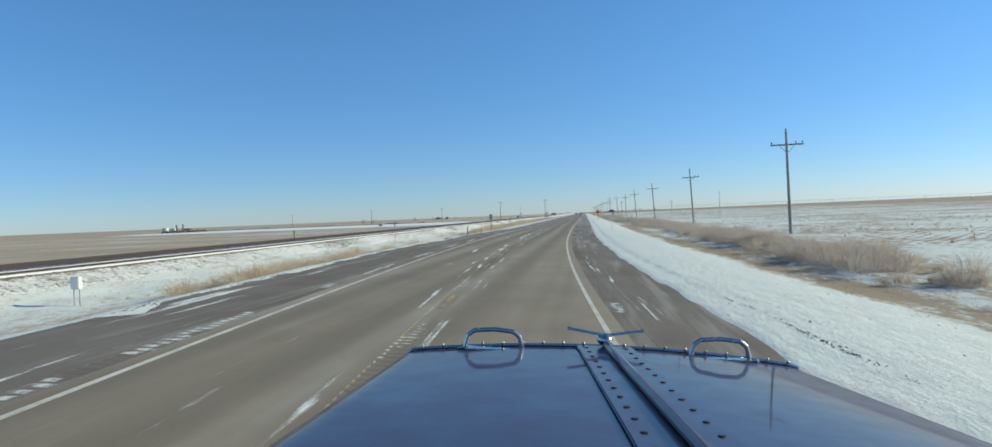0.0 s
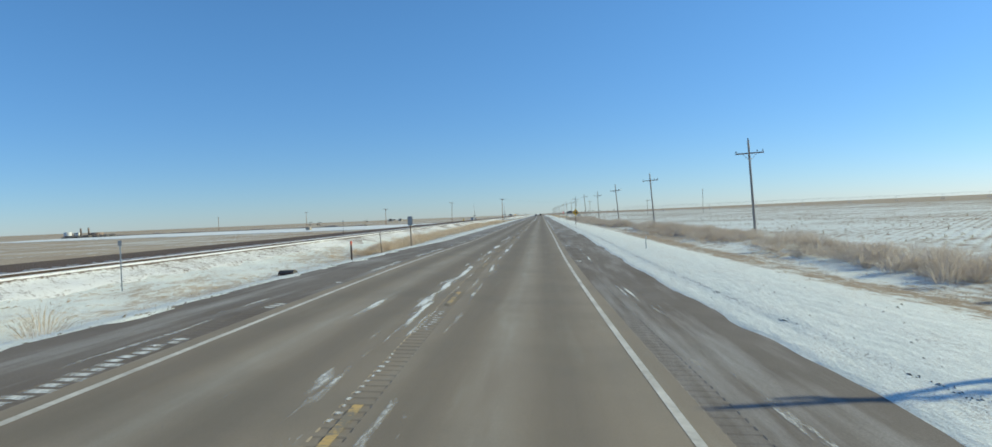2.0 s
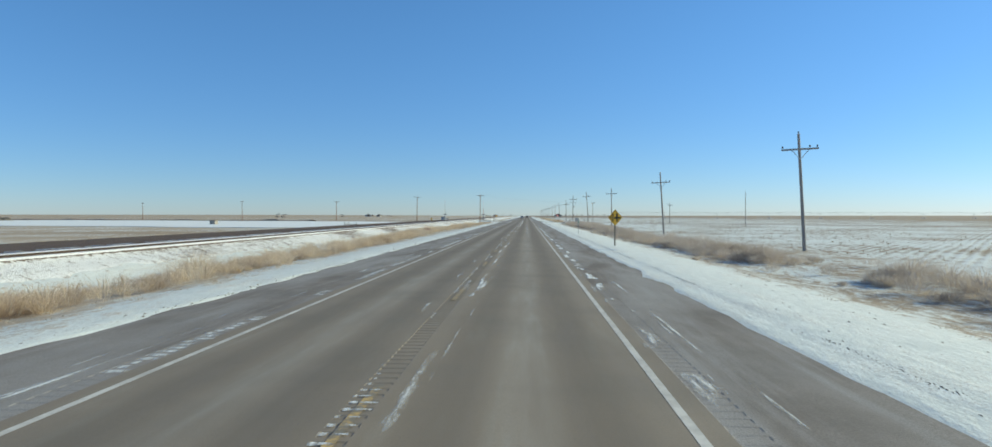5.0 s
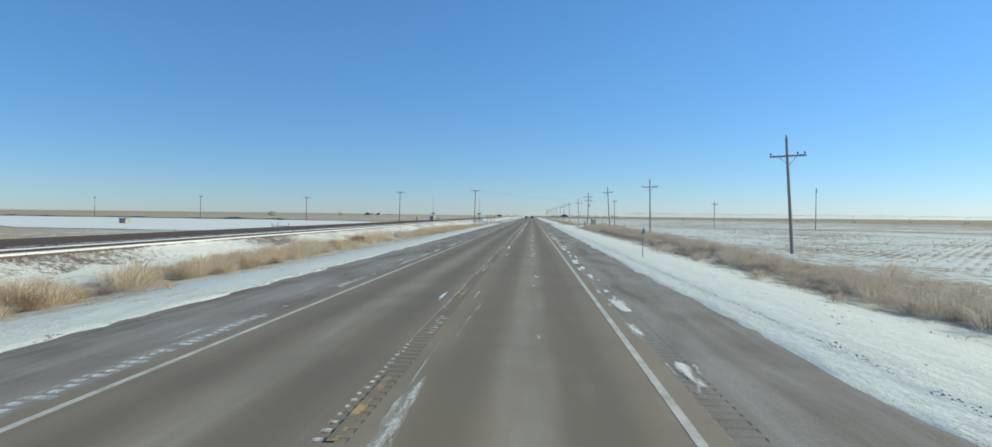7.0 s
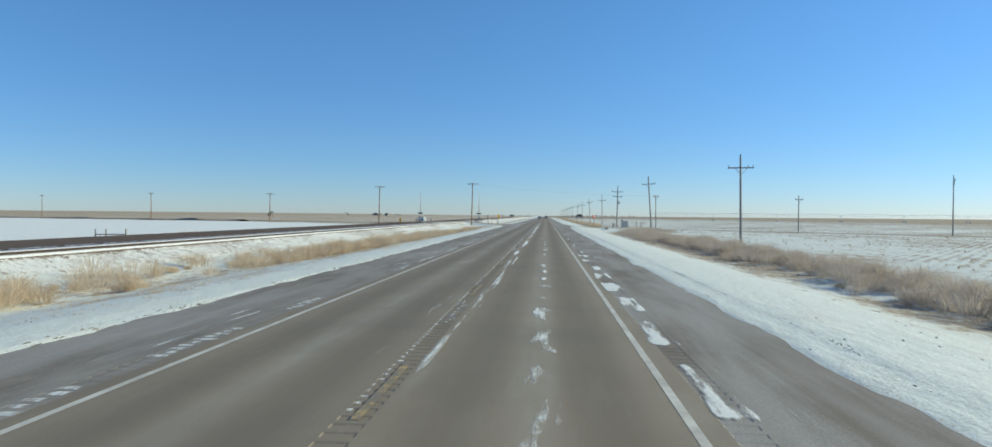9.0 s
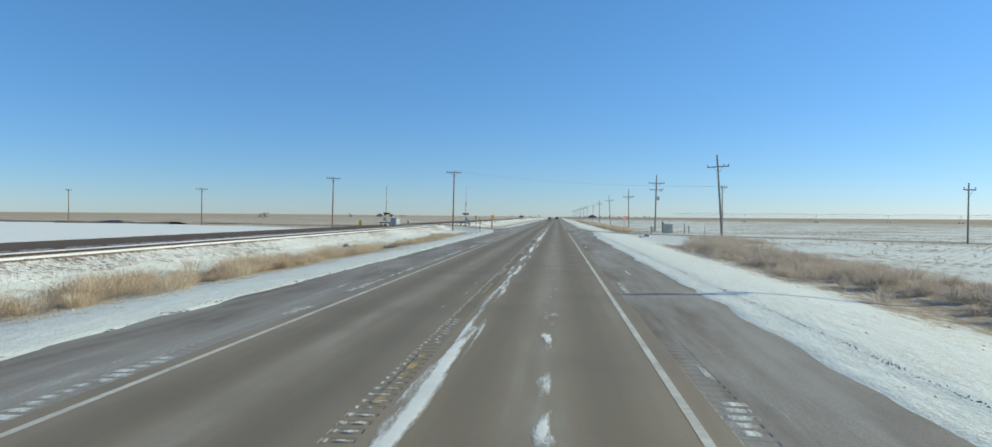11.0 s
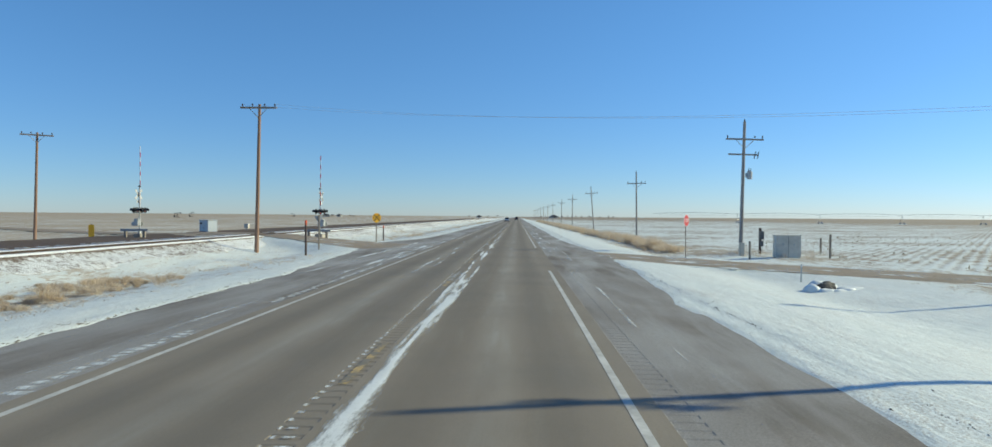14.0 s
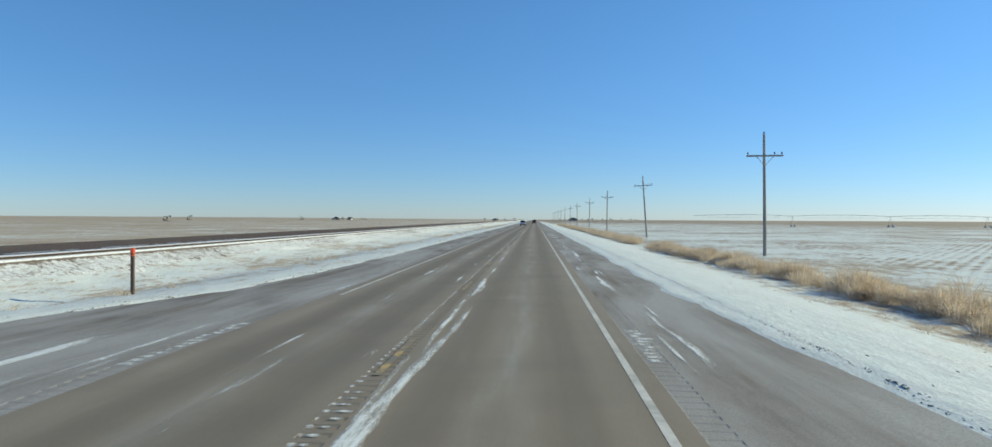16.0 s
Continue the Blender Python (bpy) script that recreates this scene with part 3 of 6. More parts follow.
# ---- packed snow left on the road ----
def snow_patches(name, u0, u1, y0, y1, amount, stretch, seed, label, step_u=0.06, step_y=0.2):
    """Thin worn snow, kept where a long-grained noise is high; its thickness is stored with it."""
    nu, ny = round((u1 - u0) / step_u), round((y1 - y0) / step_y)
    thick = np.zeros((ny + 1, nu + 1))
    for j in range(ny + 1):
        y = y0 + step_y * j
        wide = amount(y)
        if wide <= -0.9:
            thick[j] = -1
            continue
        for i in range(nu + 1):
            u = u0 + step_u * i
            n = noise.fractal(Vector((u / stretch[0], y / stretch[1], seed * 7.3)), 0.9, 2.1, 4)
            thick[j, i] = n + 0.6 * (1 - abs(2 * i / nu - 1)) - 1.0 + wide if 0 < i < nu else -0.1
    keep = np.maximum.reduce([thick[:-1, :-1], thick[1:, :-1], thick[:-1, 1:], thick[1:, 1:]]) > -0.15
    verts, faces, values, index = [], [], [], {}

    def vert(i, j):
        if (i, j) not in index:
            u, y = u0 + step_u * i, y0 + step_y * j
            index[i, j] = len(verts)
            verts.append((centre(y) + u, y, road_z(u, y) + 0.005 + 0.008 * clamp(2 * thick[j, i])))
            values.append(thick[j, i])
        return index[i, j]

    for j, i in zip(*np.nonzero(keep)):
        faces.append((vert(i, j), vert(i + 1, j), vert(i + 1, j + 1), vert(i, j + 1)))
    me = bpy.data.meshes.new(name)
    me.from_pydata(verts, [], faces)
    me.attributes.new("thick", "FLOAT", "POINT").data.foreach_set("value", np.array(values, dtype=np.float32))
    me.polygons.foreach_set("use_smooth", [True] * len(faces))
    me.materials.append(ROAD_SNOW)
    return tagged(new(name, me), label, "snow", kind="stuff")


snow_patches("centre_snow", 0.06, 0.66, 0, 620, along((0, 0.2), (30, 0.5), (85, 0.5), (105, 0.35), (140, 0.25), (215, 0.36), (262, 0.48), (290, 0.75), (325, 0.88), (345, 1.0), (380, 0.9), (400, 0.65), (430, 0.55), (620, 0.5)),
             (0.17, 5.0), 1, "ragged strips of packed snow along the centre line")
snow_patches("centre_snow", -0.95, -0.20, 0, 430, along((0, 0.05), (30, 0.5), (60, 0.7), (110, 0.65), (130, 0.1), (180, 0.1), (230, 0.1), (260, -0.1), (330, -0.1), (430, 0.1)),
             (0.17, 3.5), 9, "ragged strips of packed snow along the centre line")
DASH_SNOW = along((118, 0.2), (140, 0.65), (165, 0.86), (240, 0.94), (262, 0.8), (285, 0.1))


def dashes(y):
    """Snow left on the grooves in dabs about 3 m long, with bare asphalt between."""
    k = (y + 1.0 * bumps(0, y, 19, 33)) / 4.4 % 1.0
    return DASH_SNOW(y) * (1 + 0.4 * bumps(0, y, 9, 34)) - 1.3 * (1 - smooth(k, 0.0, 0.1) * (1 - smooth(k, 0.66, 0.78)))


snow_patches("shoulder_line_snow", 3.84, 4.5, 118, 285, dashes, (0.2, 2.2), 8, "long dabs of packed snow beside the white edge line")
snow_patches("shoulder_snow_right", 4.3, 5.4, 0, 560, along((0, 0.35), (40, 0.38), (65, 0.3), (80, 0.15), (100, 0.15), (125, 0.1), (150, -0.05), (262, -0.05), (300, 0.0), (340, 0.15), (385, 0.35), (420, 0.4), (560, 0.2)),
             (0.14, 5.5), 2, "broken strips of packed snow on the road shoulder")
snow_patches("shoulder_snow_left", -5.3, -4.3, 0, 560, along((0, 0.3), (40, 0.2), (90, 0.2), (200, 0.28), (300, 0.28), (364, 0.4), (374, 0.7), (392, 0.7), (402, 0.1), (560, 0.1)),
             (0.2, 4.5), 3, "broken strips of packed snow on the road shoulder")
snow_patches("shoulder_edge_snow", -6.9, -5.6, 0, 560, along((0, 0.35), (35, 0.1), (50, -1), (110, -1), (360, 0.1), (374, 0.55), (390, 0.6), (398, 0.3), (403, -1), (560, -1)),
             (0.35, 7.0), 4, "thin snow drifted over the shoulder's outer edge")
snow_patches("lane_snow_far", -2.4, -1.4, 0, 560, along((0, 0.12), (40, 0.12), (70, -0.1), (100, -1), (350, -1), (366, 0.4), (376, 0.42), (390, 0.42), (410, 0.3), (440, 0.2), (470, -1)),
             (0.3, 5.0), 5, "a few streaks of packed snow between the wheel tracks")
snow_patches("lane_snow_near", 1.68, 2.24, 180, 560, along((180, 0.1), (203, 0.42), (212, 0.55), (240, 0.5), (290, 0.4), (310, -1), (560, -1)),
             (0.3, 1.6), 6, "small patches of packed snow between the wheel tracks")


def groove_snow(name, u0, u1, seed, amount, label, wide=0.19, vary=0.14):
    """Bars of snow lying in the grooves."""
    bm = bmesh.new()
    rng = random.Random(seed)
    y = -20 + 0.305 * 60
    while y < 540:
        if noise.noise(Vector((seed, y / 5.0, 0))) > amount(y):
            a, b = u0 + rng.uniform(0, vary), u1 + rng.uniform(-vary, vary * 0.6)
            rows = [[bm.verts.new((centre(yy) + u, yy + rng.uniform(-0.015, 0.015), road_z(u, yy) + z)) for u in (a, (a + b) / 2, b)]
                    for yy, z in ((y + 0.205 - wide / 2, 0.004), (y + 0.2, 0.012), (y + 0.205 + wide / 2, 0.004))]
            for p, q in zip(rows, rows[1:]):
                for i in range(2):
                    bm.faces.new((p[i], p[i + 1], q[i + 1], q[i]))
        y += 0.305
    ob = tagged(finish(name, bm, ROAD_SNOW), label, "snow", kind="stuff")
    count = len(ob.data.vertices)
    ob.data.attributes.new("thick", "FLOAT", "POINT").data.foreach_set("value", [(0.12, 0.5, 0.2)[k % 3] for k in range(count)])


groove_snow("groove_snow_left", -4.42, -4.0, 31, along((0, 0.0), (200, 0.0), (340, 0.0), (385, -0.1), (420, 0.3)), "bars of snow caught in the shoulder's rumble grooves")
groove_snow("groove_snow_right", 3.98, 4.4, 47, along((0, 0.4), (60, 0.4), (90, 0.55), (120, 0.45), (150, 0.35), (262, 0.35), (290, 0.3), (330, 0.5), (395, 0.2)), "bars of snow caught in the shoulder's rumble grooves")
groove_snow("groove_snow_centre", -0.28, -0.17, 58, along((0, 0.0), (90, 0.1), (180, -0.1), (270, -0.5), (400, -0.3)), "small dabs of snow caught at the ends of the centre grooves", 0.11, 0.04)
groove_snow("groove_snow_centre", -0.20, 0.06, 59, along((0, 0.25), (90, 0.3), (180, 0.2), (300, 0.1), (400, 0.2)), "thin bars of dirty snow caught in the centre rumble grooves", 0.07, 0.10)


# ---- the side road ----
def side_road():
    verts, faces = [], []
    stations = spaced((-140, -40, 6), (-40, 40, 0.7), (40, 260, 8))
    cells = 16
    for a in stations:
        w = side_half(a)
        for i in range(cells + 1):
            c = w * (2 * i / cells - 1)
            c += 0.35 * bumps(a, 0, 2.2, 40 + (i > 8)) * (abs(c) / w) ** 4
            p = SIDE_AT + SIDE_DIR * a + Vector((-SIDE_DIR.y, SIDE_DIR.x)) * (c + side_bend(a))
            u = p.x - centre(p.y)
            z = table(u, SIDE_Z) + 0.015 * bumps(p.x, p.y, 1.4, 2) - 0.05 * (abs(c) / w) ** 4
            if LEFT_EDGE < u < RIGHT_EDGE:
                z = road_z(u, p.y) + (0.005 if min(u - LEFT_EDGE, RIGHT_EDGE - u) < 0.5 else -0.05)
            verts.append((p.x, p.y, z))
    n = cells + 1
    for j in range(len(stations) - 1):
        for i in range(cells):
            faces.append((j * n + i, (j + 1) * n + i, (j + 1) * n + i + 1, j * n + i + 1))
    me = bpy.data.meshes.new("side_road")
    me.from_pydata(verts, [], faces)
    me.polygons.foreach_set("use_smooth", [True] * len(faces))
    me.materials.append(GRAVEL)
    return tagged(new("side_road", me), "brown gravel side road crossing the highway and the railway", "road", kind="structure")


side_road()


def side_snow(name, a0, a1, c0, c1, limit, seed):
    verts, faces, index = [], [], {}
    step = 0.3

    def vert(i, j):
        if (i, j) not in index:
            a, c = a0 + step * (i + 0.35 * math.sin(i * 2.3 + j)), c0 + step * 0.6 * (j + 0.35 * math.cos(i * 1.7 + j * 3))
            p = SIDE_AT + SIDE_DIR * a + Vector((-SIDE_DIR.y, SIDE_DIR.x)) * (c + side_bend(a))
            index[i, j] = len(verts)
            verts.append((p.x, p.y, table(p.x, SIDE_Z) + 0.012 + 0.015 * bumps(p.x, p.y, 1.4, 2) - 0.05 * min(1, abs(c) / side_half(a)) ** 4))
        return index[i, j]

    def depth(i, j):
        return noise.fractal(Vector((i * step / 2.4, j * step * 0.6 / 1.1, seed)), 0.9, 2.1, 4) - limit

    for i in range(round((a1 - a0) / step)):
        for j in range(round((c1 - c0) / step / 0.6)):
            if max(depth(i + p, j + q) for p in (0, 1) for q in (0, 1)) > 0:
                faces.append((vert(i, j), vert(i + 1, j), vert(i + 1, j + 1), vert(i, j + 1)))
    me = bpy.data.meshes.new(name)
    me.from_pydata(verts, [], faces)
    me.materials.append(ROAD_SNOW)
    me.attributes.new("thick", "FLOAT", "POINT").data.foreach_set("value", [1.1 * depth(i, j) for i, j in index])
    tagged(new(name, me), "streaks of packed snow on the gravel side road", "snow", kind="stuff")


side_snow("side_road_snow", 18, 60, -3.8, 3.8, 0.12, 3.3)
side_snow("side_road_snow", 7, 18, -4.2, 4.2, 0.02, 3.3)
side_snow("side_road_snow", -18, -8.5, -5.5, 5.5, 0.22, 8.1)


# ---- snow-covered low ground beyond the railway ----
def snow_flat():
    corners = [(-44, 268), (-43, 398), (-100, 436), (-240, 486), (-285, 455), (-245, 340), (-120, 292)]
    bm = bmesh.new()
    pts = []
    for (ax, ay), (bx, by) in zip(corners, corners[1:] + corners[:1]):
        n = max(6, int(math.hypot(bx - ax, by - ay) / 5))
        for i in range(n):
            x, y = ax + (bx - ax) * i / n, ay + (by - ay) * i / n
            k = min(1.0, abs(x) / 120)
            pts.append((x + 5 * k * bumps(x, y, 14, 1) + 1.2 * bumps(x, y, 3, 4), y + 9 * k * bumps(x, y, 17, 2) + 1.5 * bumps(x, y, 4, 6)))
    ring = [bm.verts.new((x, y, -0.44 + 0.03 * bumps(x, y, 6, 9))) for x, y in pts]
    low = [bm.verts.new((x * 1.002, y, -0.9)) for x, y in pts]
    face = bm.faces.new(ring)
    for i in range(len(ring)):
        bm.faces.new((ring[i], low[i], low[(i + 1) % len(low)], ring[(i + 1) % len(ring)]))
    bmesh.ops.triangulate(bm, faces=[face])
    bmesh.ops.recalc_face_normals(bm, faces=bm.faces)
    tagged(finish("snow_flat", bm, SNOW), "smooth white snow over frozen low ground", "snow field", kind="structure")


snow_flat()

# the broken bank along the far side of the snowy flat
bm = bmesh.new()
bank_line = [(-96, 438), (-200, 478), (-250, 497), (-330, 524)]
for (ax, ay), (bx, by) in zip(bank_line, bank_line[1:]):
    n = int(math.hypot(bx - ax, by - ay) / 4)
    rows = []
    for i in range(n + 1):
        x, y = ax + (bx - ax) * i / n, ay + (by - ay) * i / n
        h = 0.35 + 0.75 * max(0.0, bumps(x, y, 11, 3) + 0.25 * bumps(x, y, 3, 5))
        shift = 3 * bumps(x, y, 23, 8)
        rows.append([bm.verts.new((x + dx, y + shift + dy, z)) for dx, dy, z in ((0, -1.6, -0.6), (0, -0.3, -0.45 + h), (0, 3.5, -0.45 + h * 0.9), (0, 9, -0.6))])
    for a, b in zip(rows, rows[1:]):
        for i in range(3):
            bm.faces.new((a[i], b[i], b[i + 1], a[i + 1]))
bmesh.ops.recalc_face_normals(bm, faces=bm.faces)
tagged(finish("earth_bank", bm, GRAVEL), "low broken earth bank behind the snowy flat", "earth bank", kind="structure")

# ---- the railway ----
RAIL_NEAR, RAIL_FAR = -19.75, -21.25
BED = ((-38.5, -0.75, 0.3), (-35.2, 0.16, 0.22), (-33.6, 0.26, 0.2), (-31, 0.20, 0.3), (-25, 0.24, 0.27), (-23.0, 0.36, 0.26), (-22.2, 0.43, 0.27), (-21.45, 0.45, 0.28), (-21.0, 0.45, 0.3), (-20.92, 0.545, 1.4),
       (-19.98, 0.545, 1.4), (-19.9, 0.46, 0.2), (-19.36, 0.45, 0.2), (-19.28, 0.475, 1.4), (-18.72, 0.465, 1.4), (-18.67, 0.40, 0.40), (-18.5, 0.30, 0.52), (-18.1, 0.16, 0.545), (-17.2, -0.08, 0.545), (-16.0, -0.6, 0.55))
BED_X = spaced(*[(a[0], b[0], 0.45) for a, b in zip(BED, BED[1:])])
bed_z, bed_snow = [(x, z) for x, z, _ in BED], [(x, s) for x, _, s in BED]


def bed_height(x, y):
    z = table(x, bed_z) + (0.03 * bumps(x, y, 0.8, 3) if x < -21.6 or x > -18.5 else 0.004 * bumps(x, y, 1.5, 3)) - (0.0 if y < 900 else 0.3)
    if 385 < y < 425:  # let the crossing's gravel lie over the bed
        a, c = side_coords(x, y)
        if abs(c) < side_half(a) - 0.2:
            z = min(z, table(x, SIDE_Z) - 0.12)
    return z


ballast = tagged(grid_mesh("ballast_bed", BED_X, spaced((-60, 470, 1.0), (470, 900, 4), (900, 1700, 80)), bed_height, BALLAST, lambda x, y: (table(x, bed_snow) + 0.1 * bumps(0, y, 12, 8),)),
                 "raised bed of brown crushed-stone railway ballast with snow", "railway bed")


def rail_profile(x0):
    return [(x0 - 0.07, 0.40), (x0 + 0.07, 0.40), (x0 + 0.07, 0.415), (x0 + 0.012, 0.43), (x0 + 0.012, 0.515), (x0 + 0.036, 0.525), (x0 + 0.034, 0.555), (x0 - 0.034, 0.555),
            (x0 - 0.036, 0.525), (x0 - 0.012, 0.515), (x0 - 0.012, 0.43), (x0 - 0.07, 0.415)]


for x0 in (RAIL_NEAR, RAIL_FAR):
    bm = bmesh.new()
    rings = [[bm.verts.new((x, y, z)) for x, z in rail_profile(x0)] for y in (-60, 300, 600, 1700)]
    for a, b in zip(rings, rings[1:]):
        for i in range(12):
            bm.faces.new((a[i], a[(i + 1) % 12], b[(i + 1) % 12], b[i]))
    bmesh.ops.recalc_face_normals(bm, faces=bm.faces)
    rail = tagged(finish("rail", bm, RUST_RAIL), "rusted steel railway rail with a worn bright head", "rail", "rails of the track", "structure")
    bm = bmesh.new()
    strip = [[bm.verts.new((x0 + dx, y, 0.5565)) for dx in (-0.028, 0.028)] for y in (-60, 1700)]
    bm.faces.new((strip[0][0], strip[0][1], strip[1][1], strip[1][0]))
    finish("rail_head", bm, RAIL_TOP, rail, "bright worn running surface")

# ---- building blocks ----
def box(bm, at, size, turn=0.0, bevel=0.0):
    m = Matrix.Translation(at) @ Matrix.Rotation(radians(turn), 4, "Z") @ Matrix.Diagonal((*size, 1))
    made = bmesh.ops.create_cube(bm, size=1, matrix=m)
    if bevel:
        edges = {e for v in made["verts"] for e in v.link_edges}
        bmesh.ops.bevel(bm, geom=list(edges), offset=bevel, segments=2, affect="EDGES", clamp_overlap=True)


def rod(bm, a, b, r0, r1=None, sides=10, caps=True):
    a, b = Vector(a), Vector(b)
    turn = (b - a).to_track_quat("Z", "Y").to_matrix().to_4x4()
    bmesh.ops.create_cone(bm, cap_ends=caps, segments=sides, radius1=r0, radius2=r0 if r1 is None else r1, depth=(b - a).length, matrix=Matrix.Translation((a + b) / 2) @ turn)


def ball(bm, at, r, scale=(1, 1, 1)):
    bmesh.ops.create_uvsphere(bm, u_segments=12, v_segments=8, radius=r, matrix=Matrix.Translation(at) @ Matrix.Diagonal((*scale, 1)))


def plate(bm, outline, thick, m):
    """A flat plate of that outline in its x and z, standing with its face to -y, put at m."""
    front = [bm.verts.new(m @ Vector((x, -thick / 2, z))) for x, z in outline]
    back = [bm.verts.new(m @ Vector((x, thick / 2, z))) for x, z in outline]
    bm.faces.new(front)
    bm.faces.new(back[::-1])
    for i in range(len(outline)):
        j = (i + 1) % len(outline)
        bm.faces.new((front[j], front[i], back[i], back[j]))
    bmesh.ops.recalc_face_normals(bm, faces=bm.faces)


def polygon(n, r, start=0.0):
    return [(r * math.sin(radians(start) + 2 * math.pi * i / n), r * math.cos(radians(start) + 2 * math.pi * i / n)) for i in range(n)]


def part(name, bm, material, parent, label="", round_faces=False):
    return finish(name, bm, material, parent, label, round_faces)


def shaped(name, material, parent, build, *args, label="", round_faces=False):
    """One part from one building block."""
    bm = bmesh.new()
    build(bm, *args)
    return part(name, bm, material, parent, label, round_faces)


def thing(name, x, y, z=None, turn=0.0, label="", category="", group="", sink=0.0):
    ob = new(name)
    ob.empty_display_size = 0.3
    ob.matrix_basis = pose(x, y, (land_z(x, y) if z is None else z) - sink, 0, 0, turn)
    return tagged(ob, label, category, group)


# ---- power poles ----
def insulator(bm, at):
    rod(bm, at, (at[0], at[1], at[2] + 0.10), 0.018, 0.018, 8)
    rod(bm, (at[0], at[1], at[2] + 0.08), (at[0], at[1], at[2] + 0.15), 0.075, 0.05, 10)
    rod(bm, (at[0], at[1], at[2] + 0.15), (at[0], at[1], at[2] + 0.22), 0.06, 0.035, 10)


def power_pole(x, y, height, arm, width=2.7, wood=WEATHERED, lean=0.0, pins=(-1.25, 0.72, 1.25), r=0.14, turn=0.0, label="", group="power poles along the highway", peak=True, ground=None):
    p = thing("power_pole", x, y, None, turn, label or "grey weathered wooden power pole with one crossarm in dry grass", "power pole", group, 0.3)
    p.matrix_basis = p.matrix_basis @ Matrix.Rotation(radians(lean), 4, "Y")
    base = p.matrix_basis.translation.z
    h, a = height - base, arm - base
    shaped("shaft", wood, p, rod, (0, 0, 0), (0, 0, h), r, r * 0.66, 12, round_faces=False)
    crossarm = shaped("crossarm", ARM_WOOD if wood is BROWN_POLE else WEATHERED, p, box, (0, -r - 0.02, a), (width, 0.10, 0.13), 0, 0.012)
    for s in (-1, 1):
        shaped("brace", GALVANISED if wood is WEATHERED else ARM_WOOD, p, rod, (s * width * 0.24, -r - 0.06, a - 0.05), (0, -r, a - 0.72), 0.022, 0.022, 6)
    for q in pins:
        bm = bmesh.new()
        insulator(bm, (q * width / 2.7, -r - 0.02, a + 0.06))
        part("insulator", bm, PORCELAIN, crossarm)
    if peak:
        bm = bmesh.new()
        insulator(bm, (0, 0, h - 0.04))
        part("top_insulator", bm, PORCELAIN, p)
    return p


for x, y, top, arm, lean in ((22.7, 62.5, 8.3, 7.1, -0.6), (22.85, 117.0, 8.3, 7.0, -2.2), (22.2, 173.0, 8.2, 7.05, -3.2), (21.45, 222.5, 8.3, 6.9, -3.7), (22.2, 291.5, 8.6, 7.35, -0.8),
                             (19.4, 438.5, 8.7, 7.05, -0.8), (19.1, 492.4, 8.7, 7.4, -4.2), (18.6, 547.0, 8.6, 7.3, 0.5), (18.8, 602.0, 8.6, 7.3, 1.0), (18.6, 660.0, 8.6, 7.3, -0.5),
                             (18.6, 715.0, 8.6, 7.3, 0.4), (18.5, 770.0, 8.6, 7.3, -0.6), (18.5, 830.0, 8.6, 7.3, 0.5), (18.6, 890.0, 8.6, 7.3, 0.2), (18.5, 950.0, 8.6, 7.3, 0.0), (18.5, 1010.0, 8.6, 7.3, 0.0)):
    power_pole(x, y, top, arm, lean=lean)

# the taller pole where the side line branches off
pole_g = power_pole(21.75, 351.0, 9.6, 8.3, 2.6, lean=-3.9, r=0.15, label="tall grey wooden power pole with a braced crossarm")
# the transformer pole by the side road
pole_h = power_pole(19.15, 390.5, 9.5, 8.15, 2.8, lean=1.2, r=0.16, label="grey wooden power pole with two crossarms and a transformer")
base_h = pole_h.matrix_basis.translation.z
lower = shaped("lower_crossarm", WEATHERED, pole_h, box, (-0.1, -0.2, 7.0 - base_h), (2.2, 0.1, 0.12), 0, 0.012)
bm = bmesh.new()
rod(bm, (0.42, -0.24, 5.15 - base_h), (0.42, -0.24, 5.72 - base_h), 0.19, 0.19, 16)
rod(bm, (0.42, -0.24, 5.72 - base_h), (0.42, -0.24, 5.80 - base_h), 0.19, 0.08, 16)
can = part("transformer_tank", bm, SILVER_PAINT, pole_h, "grey cylindrical transformer can")
for dx in (-0.07, 0.07):
    shaped("bushing", PORCELAIN, can, rod, (0.42 + dx, -0.24, 5.78 - base_h), (0.42 + dx, -0.24, 6.0 - base_h), 0.035, 0.02, 8)
shaped("transformer_bracket", GALVANISED, pole_h, box, (0.2, -0.2, 5.45 - base_h), (0.16, 0.06, 0.35), 0, 0.005)
for dx in (0.7, 0.95):
    shaped("cutout_switch", PORCELAIN, lower, rod, (dx, -0.28, 6.7 - base_h), (dx + 0.1, -0.28, 7.25 - base_h), 0.04, 0.03, 8)
shaped("conduit", GALVANISED, pole_h, rod, (-0.13, -0.15, 0.2), (-0.1, -0.1, 6.6 - base_h), 0.025, 0.025, 6)

# the line that runs off across the field, and a stouter pole beside it
for x, y, top in ((24.2, 361.8, 6.5), (46.8, 345.9, 6.2), (66.9, 334.4, 9.2)):
    short = top < 7
    power_pole(x, y, top, top - (0.25 if x < 30 else 0.75), 1.5 if x < 30 else 1.7 if short else 0.9, lean=-1.0 if x < 30 else 0.3, pins=(-1.25, -0.5, 0.5, 1.25) if x < 30 else (-1.25, 1.25), turn=34 if x < 30 else 20 if short else 75, peak=False, r=0.11, label="thin grey wooden pole with a short crossarm near its top", group="poles of the side line")
